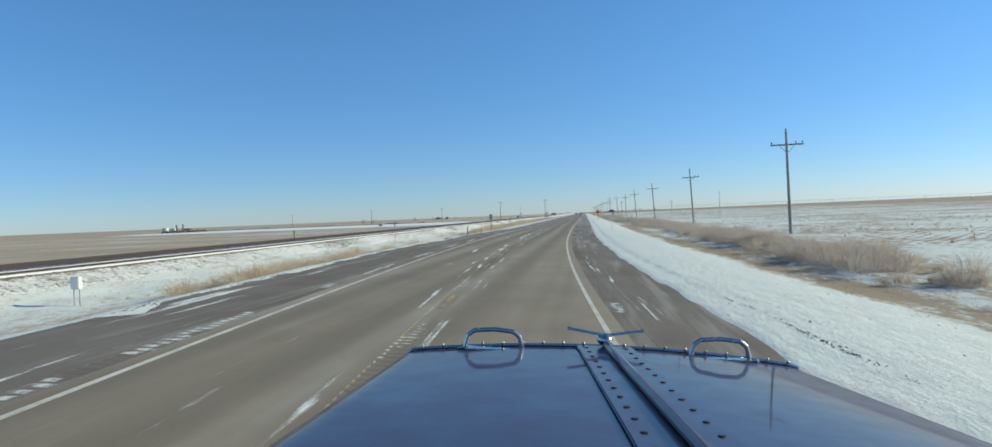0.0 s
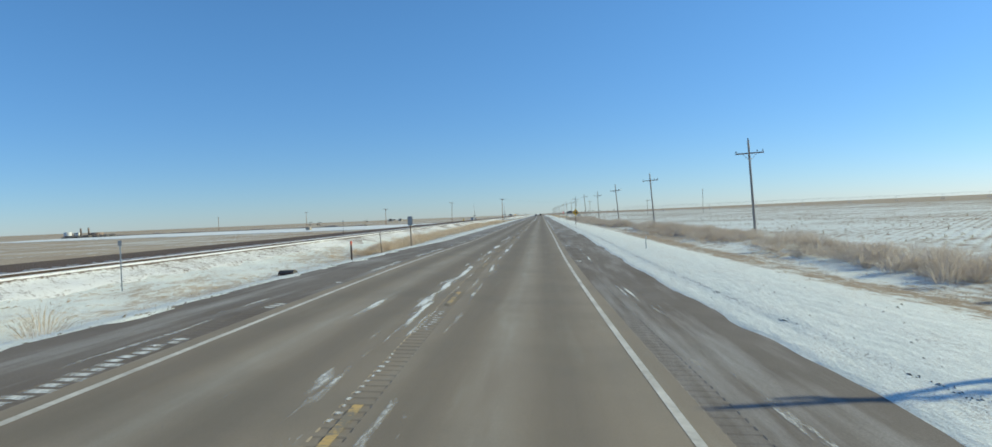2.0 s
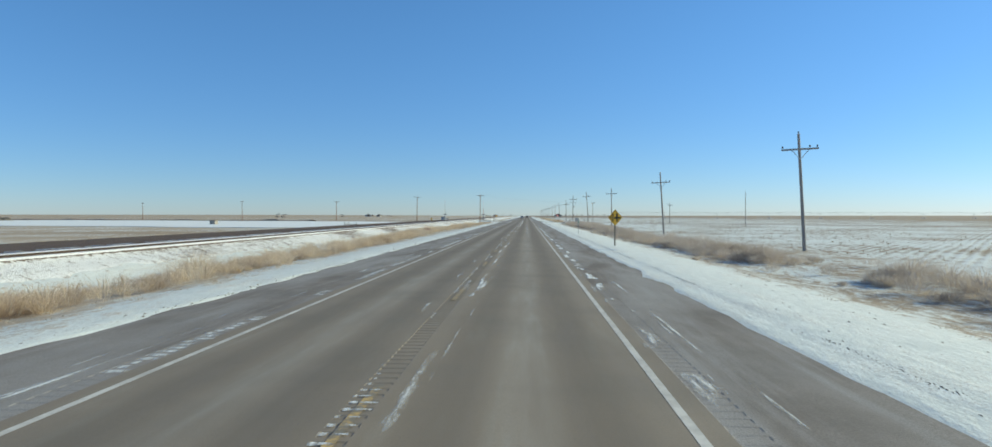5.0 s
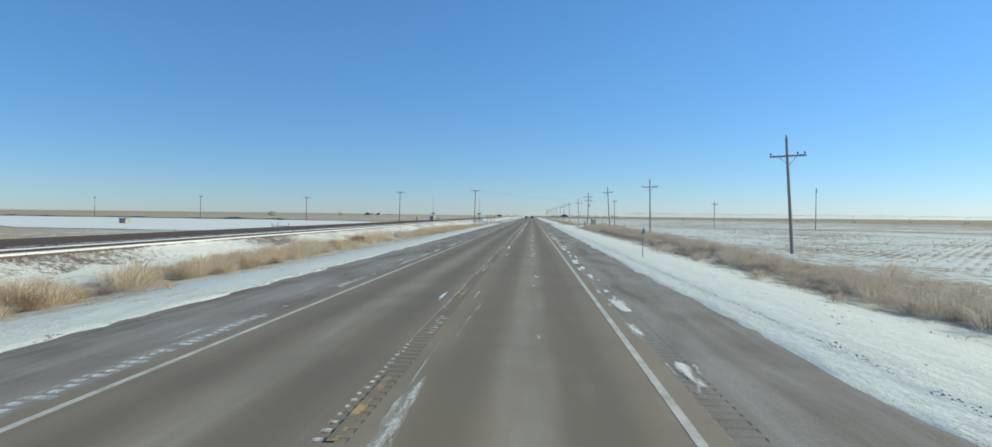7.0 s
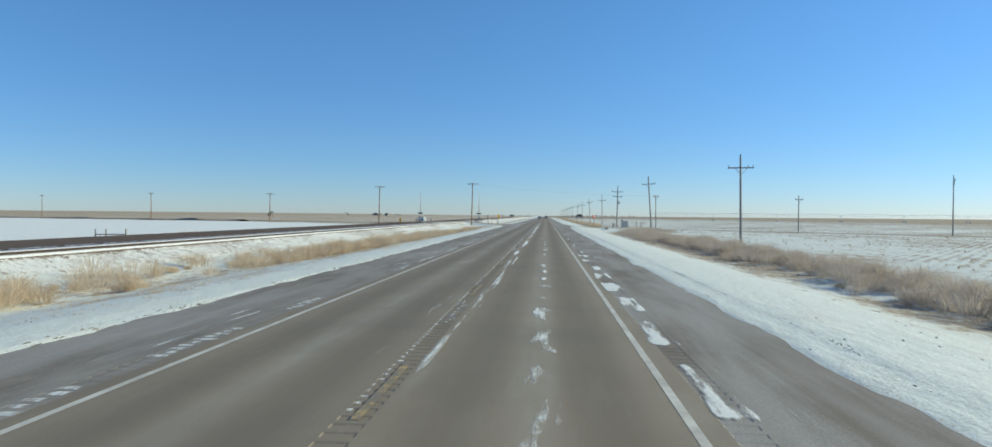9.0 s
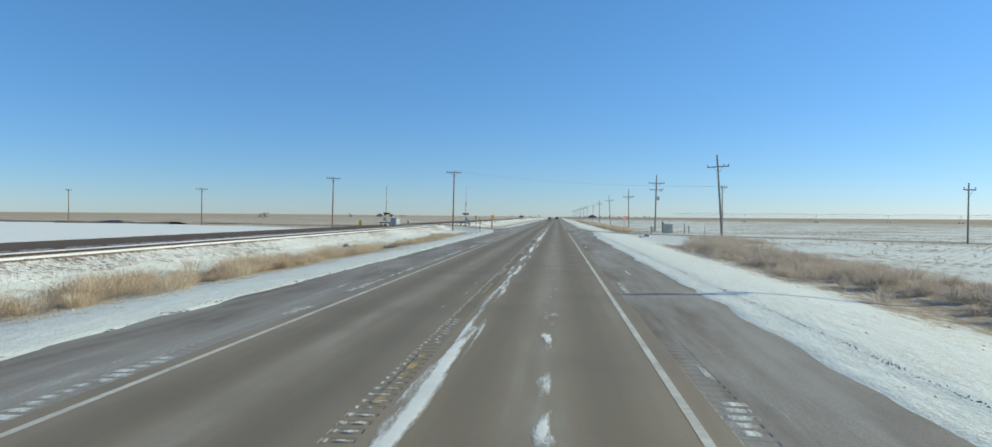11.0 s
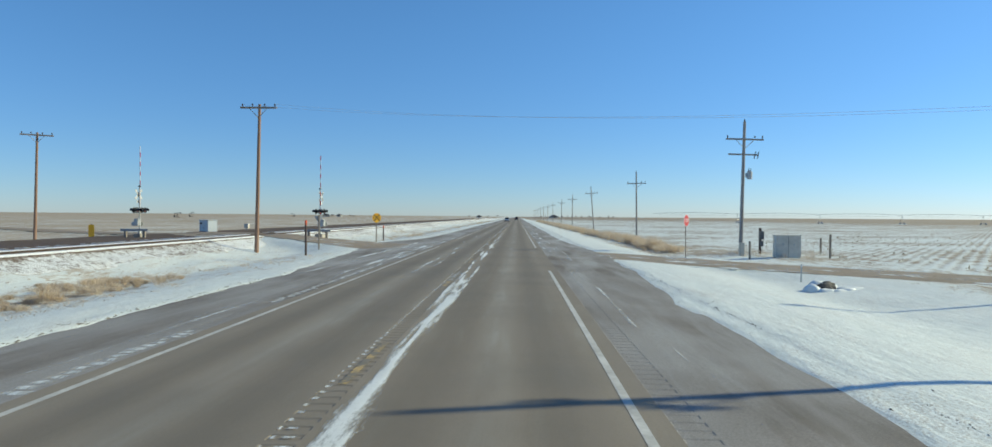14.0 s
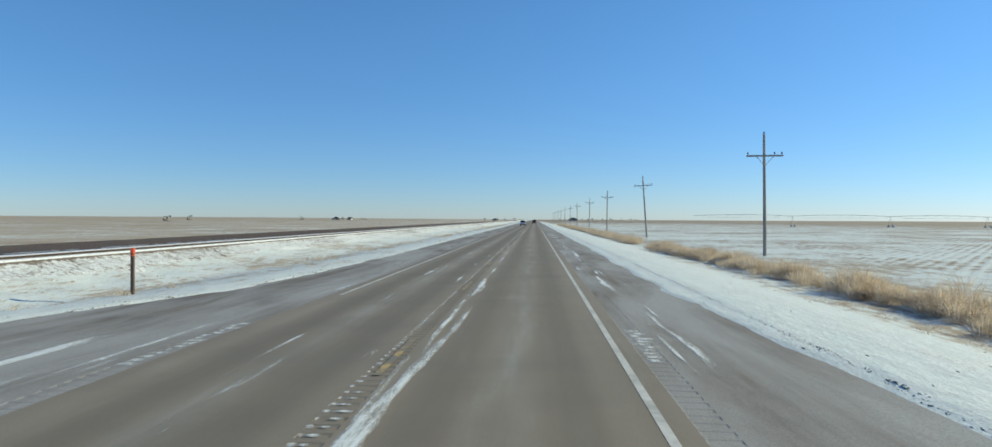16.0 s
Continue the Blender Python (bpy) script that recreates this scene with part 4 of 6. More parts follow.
# the line beyond the railway
for x, y, top in ((-15.6, 385.0, 9.85), (-41.9, 400.0, 9.6), (-80.4, 422.8, 8.2), (-132.7, 449.5, 8.8), (-206.9, 496.5, 9.0)):
    power_pole(x - 0.2 * (x > -20), y, top, top - 0.25, 2.65 if x > -100 else 1.5, BROWN_POLE, lean=1.1 if x > -50 else 0.0, pins=(-1.2, -0.45, 0.45, 1.2), r=0.15, turn=-6 if x > -20 else 25, peak=False, label="tall reddish-brown wooden power pole with a top crossarm", group="poles of the line over the railway")


def wire(points, sag, name="wire", label="thin overhead power wire"):
    cu = bpy.data.curves.new(name, "CURVE")
    cu.dimensions, cu.bevel_depth, cu.bevel_resolution = "3D", 0.007, 1
    sp = cu.splines.new("POLY")
    rows = []
    for (a, b) in zip(points, points[1:]):
        a, b = Vector(a), Vector(b)
        for i in range(13):
            k = i / 12
            rows.append((a.lerp(b, k) - Vector((0, 0, 4 * sag * k * (1 - k)))))
    sp.points.add(len(rows) - 1)
    for q, r in zip(sp.points, rows):
        q.co = (*r, 1)
    cu.materials.append(WIRE)
    return tagged(new(name, cu), label, "power wire", "overhead wires")


for d in (-1.2, 1.2):
    wire([(-15.6 + d * 0.98, 384.8 - d * 0.1, 9.82), (24.2 + d * 0.5, 361.8 + d * 0.3, 6.42)], 0.75)


# ---- posts and signs beside the road ----
def post_part(material, parent, height, size=0.09, square=True, label=""):
    if square:
        return shaped("post", material, parent, box, (0, 0, height / 2 - 0.15), (size, size, height + 0.3), 0, 0.008, label=label)
    return shaped("post", material, parent, rod, (0, 0, -0.3), (0, 0, height), size / 2, size / 2, 10, label=label)


def u_post(material, parent, height):
    """A flanged steel post."""
    bm = bmesh.new()
    box(bm, (0, 0.0, height / 2 - 0.15), (0.028, 0.006, height + 0.3))
    for s in (-1, 1):
        box(bm, (s * 0.018, 0.012, height / 2 - 0.15), (0.010, 0.026, height + 0.3))
    return part("post", bm, material, parent)


# white utility marker box on two legs
m = thing("marker_box", -13.7, 24.6, turn=-8, label="white utility marker box on two thin legs in snow", category="marker box")
bm = bmesh.new()
box(bm, (0, 0, 0.86), (0.38, 0.2, 0.44), 0, 0.02)
part("box", bm, SIGN_WHITE, m)
shaped("lid", SIGN_WHITE, m, box, (0, 0, 1.09), (0.42, 0.24, 0.03), 0, 0.008)
for s in (-0.13, 0.13):
    shaped("leg", GALVANISED, m, rod, (s, 0, -0.3), (s, 0, 0.66), 0.022, 0.022, 8)

# plain marker posts
for x, y, h, mat, lab in ((-8.9, 98.0, 1.45, DARK_POST, "thin dark steel marker post in dry grass"), (-15.8, 77.8, 2.2, GALVANISED, "thin grey steel post with a small plate"),
                          (-28.1, 78.8, 1.35, DARK_POST, "thin dark post standing beyond the railway"), (-28.9, 158.9, 2.3, DARK_POST, "thin dark post standing beyond the railway"),
                          (8.3, 209.6, 1.5, GALVANISED, "thin steel post with a small green oval plate in snow"), (8.9, 92.0, 0.75, GALVANISED, "thin steel delineator post in snow"), (14.9, 368.3, 0.8, GALVANISED, "thin steel delineator post in snow"), (21.0, 357.4, 1.6, DARK_POST, "thin weathered post beside a power pole at the field edge")):
    p = thing("marker_post", x, y, turn=10, label=lab, category="post", group="marker posts")
    if y == 98.0:
        p.matrix_basis = p.matrix_basis @ Matrix.Rotation(radians(-3.5), 4, "Y")
    u_post(mat, p, h)
    if lab.endswith("plate") or "beyond" in lab:
        shaped("plate", SIGN_BACK, p, box, (0, -0.012, h - 0.12), (0.16, 0.006, 0.24), 0, 0.003)
    if "green" in lab:
        bm = bmesh.new()
        plate(bm, [(0.10 * math.sin(k * 0.4488), h + 0.19 * math.cos(k * 0.4488)) for k in range(10)], 0.006, pose(0, -0.014, 0))
        part("green_plate", bm, GREEN_PLATE, p, "small green oval plate")
    if "delineator" in lab:
        shaped("reflector", SIGN_WHITE, p, box, (0, -0.014, h - 0.08), (0.07, 0.008, 0.09), 0, 0.003)

# stout posts with an orange-red cap
for x, y, h, cap in ((-10.5, 95.8, 1.3, ORANGE_CAP), (-10.4, 378.5, 2.3, ORANGE_CAP), (-11.2, 407.4, 1.75, ORANGE_CAP)):
    p = thing("stout_post", x, y, turn=5, sink=0.22 if y > 300 else 0.0, label="round dark brown post with an orange-red cap" if cap else "short round dark brown wooden post in dry grass", category="post", group="stout posts")
    post_part(DARK_POST, p, h, 0.13, False)
    if cap:
        shaped("cap", cap, p, rod, (0, 0, h - 0.16), (0, 0, h + 0.02), 0.075, 0.072, 12)
        shaped("band", ORANGE_CAP, p, rod, (0, 0, h - 0.24), (0, 0, h - 0.2), 0.072, 0.072, 12)

# the back of a tall narrow sign on a wooden post
m = thing("road_sign", -9.3, 111.7, turn=-12, label="back of a tall narrow aluminium sign on a wooden post", category="road sign")
post_part(WOOD_POST, m, 2.7, 0.11)
bm = bmesh.new()
plate(bm, [(-0.24, 1.92), (-0.2, 1.88), (0.2, 1.88), (0.24, 1.92), (0.24, 2.66), (0.2, 2.70), (-0.2, 2.70), (-0.24, 2.66)], 0.006, pose(0, -0.07, 0))
part("sign_panel", bm, SIGN_BACK, m)
for z in (2.05, 2.5):
    shaped("bolt", GALVANISED, m, rod, (0, -0.074, z), (0, -0.09, z), 0.015, 0.015, 6)

# yellow diamond: a crossroad with a railway beside it
m = thing("warning_sign", 8.7, 175.8, turn=20, label="yellow diamond crossroad and railway warning sign on a wooden post", category="road sign")
post_part(WOOD_POST, m, 2.5, 0.10)
bm = bmesh.new()
plate(bm, [(0, -0.62), (0.035, -0.60), (0.60, -0.035), (0.62, 0), (0.60, 0.035), (0.035, 0.60), (0, 0.62), (-0.035, 0.60), (-0.60, 0.035), (-0.62, 0), (-0.60, -0.035), (-0.035, -0.60)], 0.006, pose(0, -0.075, 2.18))
panel = part("sign_panel", bm, SIGN_YELLOW, m)
bm = bmesh.new()
for k in range(4):
    a, b = [(q[0] * math.cos(k * math.pi / 2) - q[1] * math.sin(k * math.pi / 2), q[0] * math.sin(k * math.pi / 2) + q[1] * math.cos(k * math.pi / 2)) for q in ((0, 0.575), (0.575, 0))]
    c, d = [(q[0] * 0.965, q[1] * 0.965) for q in (b, a)]
    plate(bm, [a, b, c, d], 0.003, pose(0, -0.081, 2.18))
part("border", bm, SIGN_BLACK, panel)
bm = bmesh.new()
box(bm, (0.14, -0.081, 2.18), (0.11, 0.003, 0.62))
box(bm, (0.2, -0.082, 2.16), (0.56, 0.003, 0.12))
part("crossroad_symbol", bm, SIGN_BLACK, panel)
bm = bmesh.new()
for i in range(6):
    box(bm, (-0.22, -0.081, 1.94 + 0.096 * i), (0.17, 0.003, 0.05))
for dx in (-0.05, 0.05):
    box(bm, (-0.22 + dx, -0.082, 2.18), (0.018, 0.003, 0.56))
box(bm, (-0.42, -0.081, 2.18), (0.11, 0.003, 0.11))
part("railway_symbol", bm, SIGN_BLACK, panel)

# back of a yield sign
m = thing("yield_sign", -12.0, 387.0, turn=38, label="bare aluminium back of a triangular yield sign on a post", category="road sign")
post_part(WOOD_POST, m, 2.45, 0.09)
bm = bmesh.new()
plate(bm, [(-0.04, 1.96), (0.04, 1.96), (0.36, 2.4), (0.34, 2.44), (-0.34, 2.44), (-0.36, 2.4)], 0.006, pose(0, 0.06, 0))
part("sign_panel", bm, SIGN_BACK, m)

# round railway warning sign
m = thing("railway_warning_sign", -10.3, 399.3, turn=35, sink=0.14, label="round yellow railway warning sign with a black cross on a post", category="road sign")
post_part(WOOD_POST, m, 2.4, 0.09)
bm = bmesh.new()
plate(bm, polygon(32, 0.42), 0.006, pose(0, -0.06, 2.32))
panel = part("sign_panel", bm, SIGN_YELLOW, m)
bm = bmesh.new()
for s in (-1, 1):
    plate(bm, [(s * -0.31, -0.26), (s * -0.26, -0.31), (s * 0.31, 0.26), (s * 0.26, 0.31)][::s], 0.003, pose(0, -0.0655 - 0.001 * s, 2.32))
part("black_cross", bm, SIGN_BLACK, panel)
for s in (-1, 1):
    cu = bpy.data.curves.new("letter", "FONT")
    cu.body, cu.size, cu.align_x, cu.align_y = "R", 0.24, "CENTER", "CENTER"
    cu.extrude = 0.0015
    cu.materials.append(SIGN_BLACK)
    letter = new("letter", cu)
    letter.parent, letter.matrix_basis = panel, pose(s * 0.26, -0.068, 2.32, 90, 0, 0)

# a narrow marker paddle beyond the railway
m = thing("marker_paddle", -36.0, 399.0, turn=22, label="narrow yellow marker paddle on a post beyond the track", category="marker sign")
u_post(DARK_POST, m, 1.7)
bm = bmesh.new()
plate(bm, [(-0.24, 0.42), (-0.20, 0.36), (0.20, 0.36), (0.24, 0.42), (0.24, 1.54), (0.20, 1.6), (-0.20, 1.6), (-0.24, 1.54)], 0.006, pose(0, -0.04, 0))
part("sign_panel", bm, SIGN_YELLOW, m)

# stop sign, turned towards the side road
m = thing("stop_sign", 13.0, 381.9, turn=52, label="red octagonal stop sign on a steel post in snow", category="road sign")
u_post(DARK_POST, m, 2.75)
bm = bmesh.new()
plate(bm, polygon(8, 0.40, 22.5), 0.006, pose(0, -0.03, 2.42))
panel = part("sign_panel", bm, SIGN_WHITE, m)
bm = bmesh.new()
plate(bm, polygon(8, 0.38, 22.5), 0.003, pose(0, -0.036, 2.42))
part("red_face", bm, SIGN_RED, panel)
cu = bpy.data.curves.new("lettering", "FONT")
cu.body, cu.size, cu.align_x, cu.align_y = "STOP", 0.30, "CENTER", "CENTER"
cu.extrude = 0.001
cu.materials.append(SIGN_WHITE)
word = new("lettering", cu)
word.parent, word.matrix_basis = panel, pose(0, -0.040, 2.42, 90, 0, 0)

# ---- railway crossing signals ----
def crossing_signal(x, y, turn, arm_top, label):
    s = thing("crossing_signal", x, y, 0.36, turn, label, "crossing signal", "railway crossing signals")
    shaped("foundation", CONCRETE, s, box, (0, 0, -0.3), (0.7, 0.7, 0.9), 0, 0.02)
    shaped("mast", SILVER_PAINT, s, rod, (0, 0, 0.1), (0, 0, 4.15), 0.065, 0.06, 14, label="silver round steel mast")
    shaped("mast_base", SILVER_PAINT, s, rod, (0, 0, 0.12), (0, 0, 0.45), 0.16, 0.09, 14)
    mech = shaped("gate_mechanism", SILVER_PAINT, s, box, (0.02, -0.2, 1.15), (0.42, 0.46, 0.6), 0, 0.05, label="silver gate motor housing")
    for d in (-0.3, 0.34):
        shaped("counterweight", SILVER_PAINT, mech, box, (d, -0.2, 1.0), (0.1, 0.62, 0.34), 0, 0.03)
    # gate arm, standing up, banded red and white
    arm = shaped("gate_arm", SIGN_WHITE, s, box, (-0.22, -0.14, 1.2 + (arm_top - 1.2) / 2), (0.03, 0.065, arm_top - 1.2), 0, 0.005, label="raised red and white banded gate arm")
    z = 1.9
    while z < arm_top - 0.25:
        shaped("red_band", SIGN_RED, arm, box, (-0.22, -0.14, z + 0.2), (0.034, 0.069, 0.4), 0, 0.004)
        z += 0.81
    # crossbuck
    for sx, dy in ((-1, -0.085), (1, -0.1)):
        bm = bmesh.new()
        w, l = 0.10, 0.56
        pts = [(-w, -l), (w, -l), (w, l), (-w, l)]
        a = radians(45 * sx)
        plate(bm, [(px * math.cos(a) - pz * math.sin(a), px * math.sin(a) + pz * math.cos(a)) for px, pz in pts], 0.008, pose(0, dy, 3.52))
        board = part("crossbuck_board", bm, CROSSBUCK, s, "white crossbuck board, greyed for shade")
        for k in (-0.34, 0.34):
            bm = bmesh.new()
            plate(bm, [(px * math.cos(a) - (pz + k) * math.sin(a), px * math.sin(a) + (pz + k) * math.cos(a)) for px, pz in ((-0.05, -0.17), (0.05, -0.17), (0.05, 0.17), (-0.05, 0.17))], 0.003, pose(0, dy - 0.006, 3.52))
            part("lettering_bar", bm, SIGN_BLACK, board)
    shaped("track_sign", CROSSBUCK, s, box, (0, -0.08, 2.92), (0.5, 0.008, 0.22), 0, 0.004)
    # two flashing lamps to the front and two to the back on a cross bar
    bar = shaped("lamp_bar", SILVER_PAINT, s, rod, (-0.5, 0, 2.17), (0.5, 0, 2.17), 0.03, 0.03, 8)
    for sx in (-0.46, 0.46):
        for sy in (-1, 1):
            bm = bmesh.new()
            plate(bm, polygon(24, 0.25), 0.02, pose(sx, sy * 0.16, 2.17))
            disc = part("lamp_backing", bm, BLACK_PAINT, s, "round black lamp backing")
            shaped("lamp_housing", BLACK_PAINT, disc, rod, (sx, sy * 0.04, 2.17), (sx, sy * 0.15, 2.17), 0.12, 0.15, 16)
            shaped("lamp_lens", LENS_RED, disc, rod, (sx, sy * 0.17, 2.17), (sx, sy * 0.19, 2.17), 0.14, 0.12, 18)
            bm = bmesh.new()
            rows = []
            for k in range(13):
                ang = radians(-20 + 220 * k / 12)
                rows.append([bm.verts.new((sx + 0.165 * math.cos(ang), sy * yy, 2.17 + 0.165 * math.sin(ang))) for yy in (0.17, 0.46)])
            for p, q in zip(rows, rows[1:]):
                bm.faces.new((p[0], p[1], q[1], q[0]))
            part("lamp_hood", bm, BLACK_PAINT, disc)
    shaped("bell", BLACK_PAINT, s, ball, (0, 0, 4.22), 0.13, (1, 1, 0.6))
    # guard rail round the foot
    ca, sa = math.cos(radians(turn)), math.sin(radians(turn))

    def across(wx, wy, z):
        """A place square to the highway, in the signal's own axes."""
        return (wx * ca + wy * sa, -wx * sa + wy * ca, z)

    for dx in (-0.8, 0.8):
        shaped("guard_post", WOOD_POST, s, box, across(dx, -0.75, -0.1), (0.2, 0.2, 1.1), -turn, 0.01)
    shaped("guard_rail", SIGN_BACK, s, box, across(0, -0.88, 0.48), (2.35, 0.07, 0.2), -turn, 0.02, label="low galvanised guard rail")
    return s


crossing_signal(-15.5, 399.8, 78, 7.2, "silver railway crossing signal with raised gate beside the gravel road")
crossing_signal(-30.2, 396.4, 258, 7.7, "silver railway crossing signal with raised gate beyond the track")

# signal cabinet and small box
m = thing("signal_cabinet", -33.2, 416.8, turn=-34, label="grey-blue steel signal cabinet beside the railway", category="signal cabinet", sink=0.15)
body = shaped("body", CABINET_PAINT, m, box, (0, 0, 0.85), (1.7, 1.2, 1.7), 0, 0.02)
shaped("roof", CABINET_PAINT, m, box, (0, 0, 1.73), (1.8, 1.3, 0.08), 0, 0.02)
door = shaped("door", CABINET_PAINT, m, box, (0.3, -0.615, 0.85), (0.8, 0.03, 1.5), 0, 0.008)
shaped("handle", BLACK_PAINT, door, box, (0.0, -0.645, 0.85), (0.04, 0.04, 0.18), 0, 0.008)
shaped("vent", BLACK_PAINT, m, box, (-0.5, -0.61, 1.35), (0.4, 0.02, 0.2), 0, 0.004)
shaped("meter_box", SILVER_PAINT, m, box, (-0.95, 0.1, 1.0), (0.2, 0.4, 0.5), 0, 0.02)
m = thing("relay_box", -32.2, 425.8, turn=-10, label="small grey steel relay box on a stub post", category="relay box")
shaped("body", BOX_METAL, m, box, (0, 0, 0.75), (0.55, 0.4, 0.6), 0, 0.02)
shaped("stub", GALVANISED, m, rod, (0, 0, -0.3), (0, 0, 0.46), 0.06, 0.06, 10)

# ---- utility things by the transformer pole ----
m = thing("utility_box", 20.5, 384.9, turn=-8, label="large weathered galvanised utility box in dry grass", category="utility box")
shaped("body", BOX_METAL, m, box, (0, 0, 0.74), (1.6, 1.0, 1.48), 0, 0.015)
shaped("lid", BOX_METAL, m, box, (0, 0, 1.50), (1.68, 1.08, 0.05), 0, 0.012)
shaped("seam", BLACK_PAINT, m, box, (0, -0.506, 0.74), (0.015, 0.01, 1.4), 0, 0.002)
for dx in (-0.35, 0.35):
    shaped("latch", GALVANISED, m, box, (dx, -0.515, 0.9), (0.06, 0.03, 0.16), 0, 0.006)
m = thing("pedestal_box", 18.2, 387.2, turn=10, label="small green-grey telephone pedestal beside a pole", category="utility box")
shaped("body", BOX_METAL, m, box, (0, 0, 0.4), (0.32, 0.28, 0.95), 0, 0.03)
shaped("cap", BOX_METAL, m, box, (0, 0, 0.89), (0.36, 0.32, 0.08), 0, 0.03)
m = thing("meter_post", 20.3, 389.6, turn=5, label="dark meter post with electric boxes and conduit", category="meter post")
post_part(DARK_POST, m, 1.9, 0.15)
shaped("meter_box", METER_GREY, m, box, (0.05, -0.14, 1.35), (0.34, 0.18, 0.62), 0, 0.03)
shaped("switch_box", METER_GREY, m, box, (0.03, -0.14, 0.75), (0.30, 0.18, 0.42), 0, 0.03)
shaped("conduit", GALVANISED, m, rod, (0.12, -0.1, -0.2), (0.12, -0.1, 0.55), 0.025, 0.025, 8)
m = thing("meter_post", 20.6, 386.9, turn=-10, label="low dark valve riser with a meter on top", category="meter post")
shaped("riser", METER_GREY, m, rod, (0, 0, -0.2), (0, 0, 0.8), 0.05, 0.05, 10)
shaped("meter", METER_GREY, m, box, (0, 0, 0.86), (0.3, 0.2, 0.24), 0, 0.04)
for x, y, h in ((24.8, 389.7, 1.15), (23.1, 384.2, 1.6), (17.6, 383.6, 1.2)):
    p = thing("fence_post", x, y, turn=15, label="weathered grey wooden fence post in dry grass", category="post", group="fence posts")
    post_part(WOOD_POST, p, h, 0.15, False)

# ---- beyond the railway: gate, concrete box ----
m = thing("field_gate", -38.1, 279.0, turn=15, label="low weathered wooden field gate beside snowy low ground", category="gate", sink=0.1)
for dx in (-1.3, -0.4, 1.3):
    shaped("gate_post", WOOD_POST, m, rod, (dx, 0, -0.2), (dx, 0, 1.25 if dx else 1.0), 0.06, 0.055, 8)
for z in (0.4, 0.75):
    shaped("rail", WOOD_POST, m, box, (-0.05, -0.06, z), (2.6, 0.03, 0.09), 0, 0.006)
m = thing("concrete_box", -89.0, 322.0, turn=-10, label="tan concrete culvert box standing in snow", category="culvert", sink=0.1)
shaped("walls", CONCRETE, m, box, (0, 0, 0.6), (1.7, 1.5, 1.25), 0, 0.03)
shaped("slab", CONCRETE, m, box, (0, 0, 1.26), (1.9, 1.7, 0.1), 0, 0.02)

# culvert mouth and rocks
def rock(bm, at, r, seed):
    made = bmesh.ops.create_icosphere(bm, subdivisions=2, radius=r, matrix=Matrix.Translation(at))
    for v in made["verts"]:
        v.co += (v.co - Vector(at)) * 0.6 * noise.noise(v.co * (1.1 / r) + Vector((seed, 0, 0)))
        v.co.z = at[2] + (v.co.z - at[2]) * 0.6


m = thing("culvert_end", -11.4, 86.0, turn=-10, label="dark steel culvert end half buried in snow", category="culvert", sink=0.06)
bm = bmesh.new()
rows = [[bm.verts.new((0.45 * sx, 0.55 * math.cos(a) * 0.5, 0.30 * math.sin(a) + 0.02)) for a in [math.pi * k / 10 for k in range(11)]] for sx in (-1, 1)]
for k in range(10):
    bm.faces.new((rows[0][k], rows[0][k + 1], rows[1][k + 1], rows[1][k]))
for r in rows:
    bm.faces.new(r)
bmesh.ops.recalc_face_normals(bm, faces=bm.faces)
part("pipe", bm, ROCK, m)
shaped("collar", DARK_POST, m, box, (0, -0.3, 0.1), (0.8, 0.05, 0.22), 0, 0.01)


def mound(bm, at, size, seed, rough=0.35):
    """A low uneven heap, size as half-lengths."""
    made = bmesh.ops.create_icosphere(bm, subdivisions=3, radius=1)
    for v in made["verts"]:
        p = v.co * (1 + rough * noise.fractal(v.co * 1.6 + Vector((seed, 0, 0)), 0.8, 2.1, 3))
        v.co = (at[0] + p.x * size[0], at[1] + p.y * size[1], at[2] + p.z * size[2])


m = thing("culvert_hollow", 14.5, 364.8, turn=18, label="dark culvert mouth behind a lip of drifted snow", category="culvert")
# the mouth's inner shade is a dark-coloured lump, not an opening
bm = bmesh.new()
mound(bm, (0, 0.08, 0.02), (0.56, 0.26, 0.3), 3.0, 0.4)
part("mouth", bm, ROCK, m, "dark lump standing for the shaded culvert mouth")
bm = bmesh.new()
for dx, dy, w, h, seed in ((-0.72, -0.05, 0.36, 0.36, 1.0), (-0.32, -0.30, 0.42, 0.17, 2.0), (0.20, -0.36, 0.50, 0.12, 3.0), (0.72, -0.22, 0.46, 0.20, 4.0), (1.3, 0.0, 0.6, 0.17, 5.0), (-0.1, 0.40, 0.5, 0.46, 6.0), (0.5, 0.42, 0.36, 0.34, 7.0)):
    mound(bm, (dx, dy, -0.02), (w, 0.28, h * 0.78), seed, 0.2)
part("snow_drift", bm, SNOW, m, "lip of drifted snow", True)
# washed-out hole in the ditch bank, with snow-covered rocks beside it
m = thing("washout_hole", -12.0, 320.6, turn=12, label="dark washed-out hole under an earth lip in the ditch", category="hole")
# a low black swell stands in for the shade inside the hole
bm = bmesh.new()
rows = []
for j in range(9):
    k = j / 8
    half = 1.0 * math.sin(math.pi * (0.06 + 0.9 * k)) ** 0.6
    rows.append([bm.verts.new((-1.0 + 2.1 * k, -0.28 * half + 0.62 * half * i / 6, 0.02 + 0.19 * half * math.sin(math.pi * i / 6) + 0.05 * bumps(k * 4, i, 0.9, 6))) for i in range(7)])
for a, b in zip(rows, rows[1:]):
    for i in range(6):
        bm.faces.new((a[i], b[i], b[i + 1], a[i + 1]))
part("hollow", bm, SIGN_BLACK, m, "low black swell standing for the hole's shade")
bm = bmesh.new()
rng = random.Random(320)
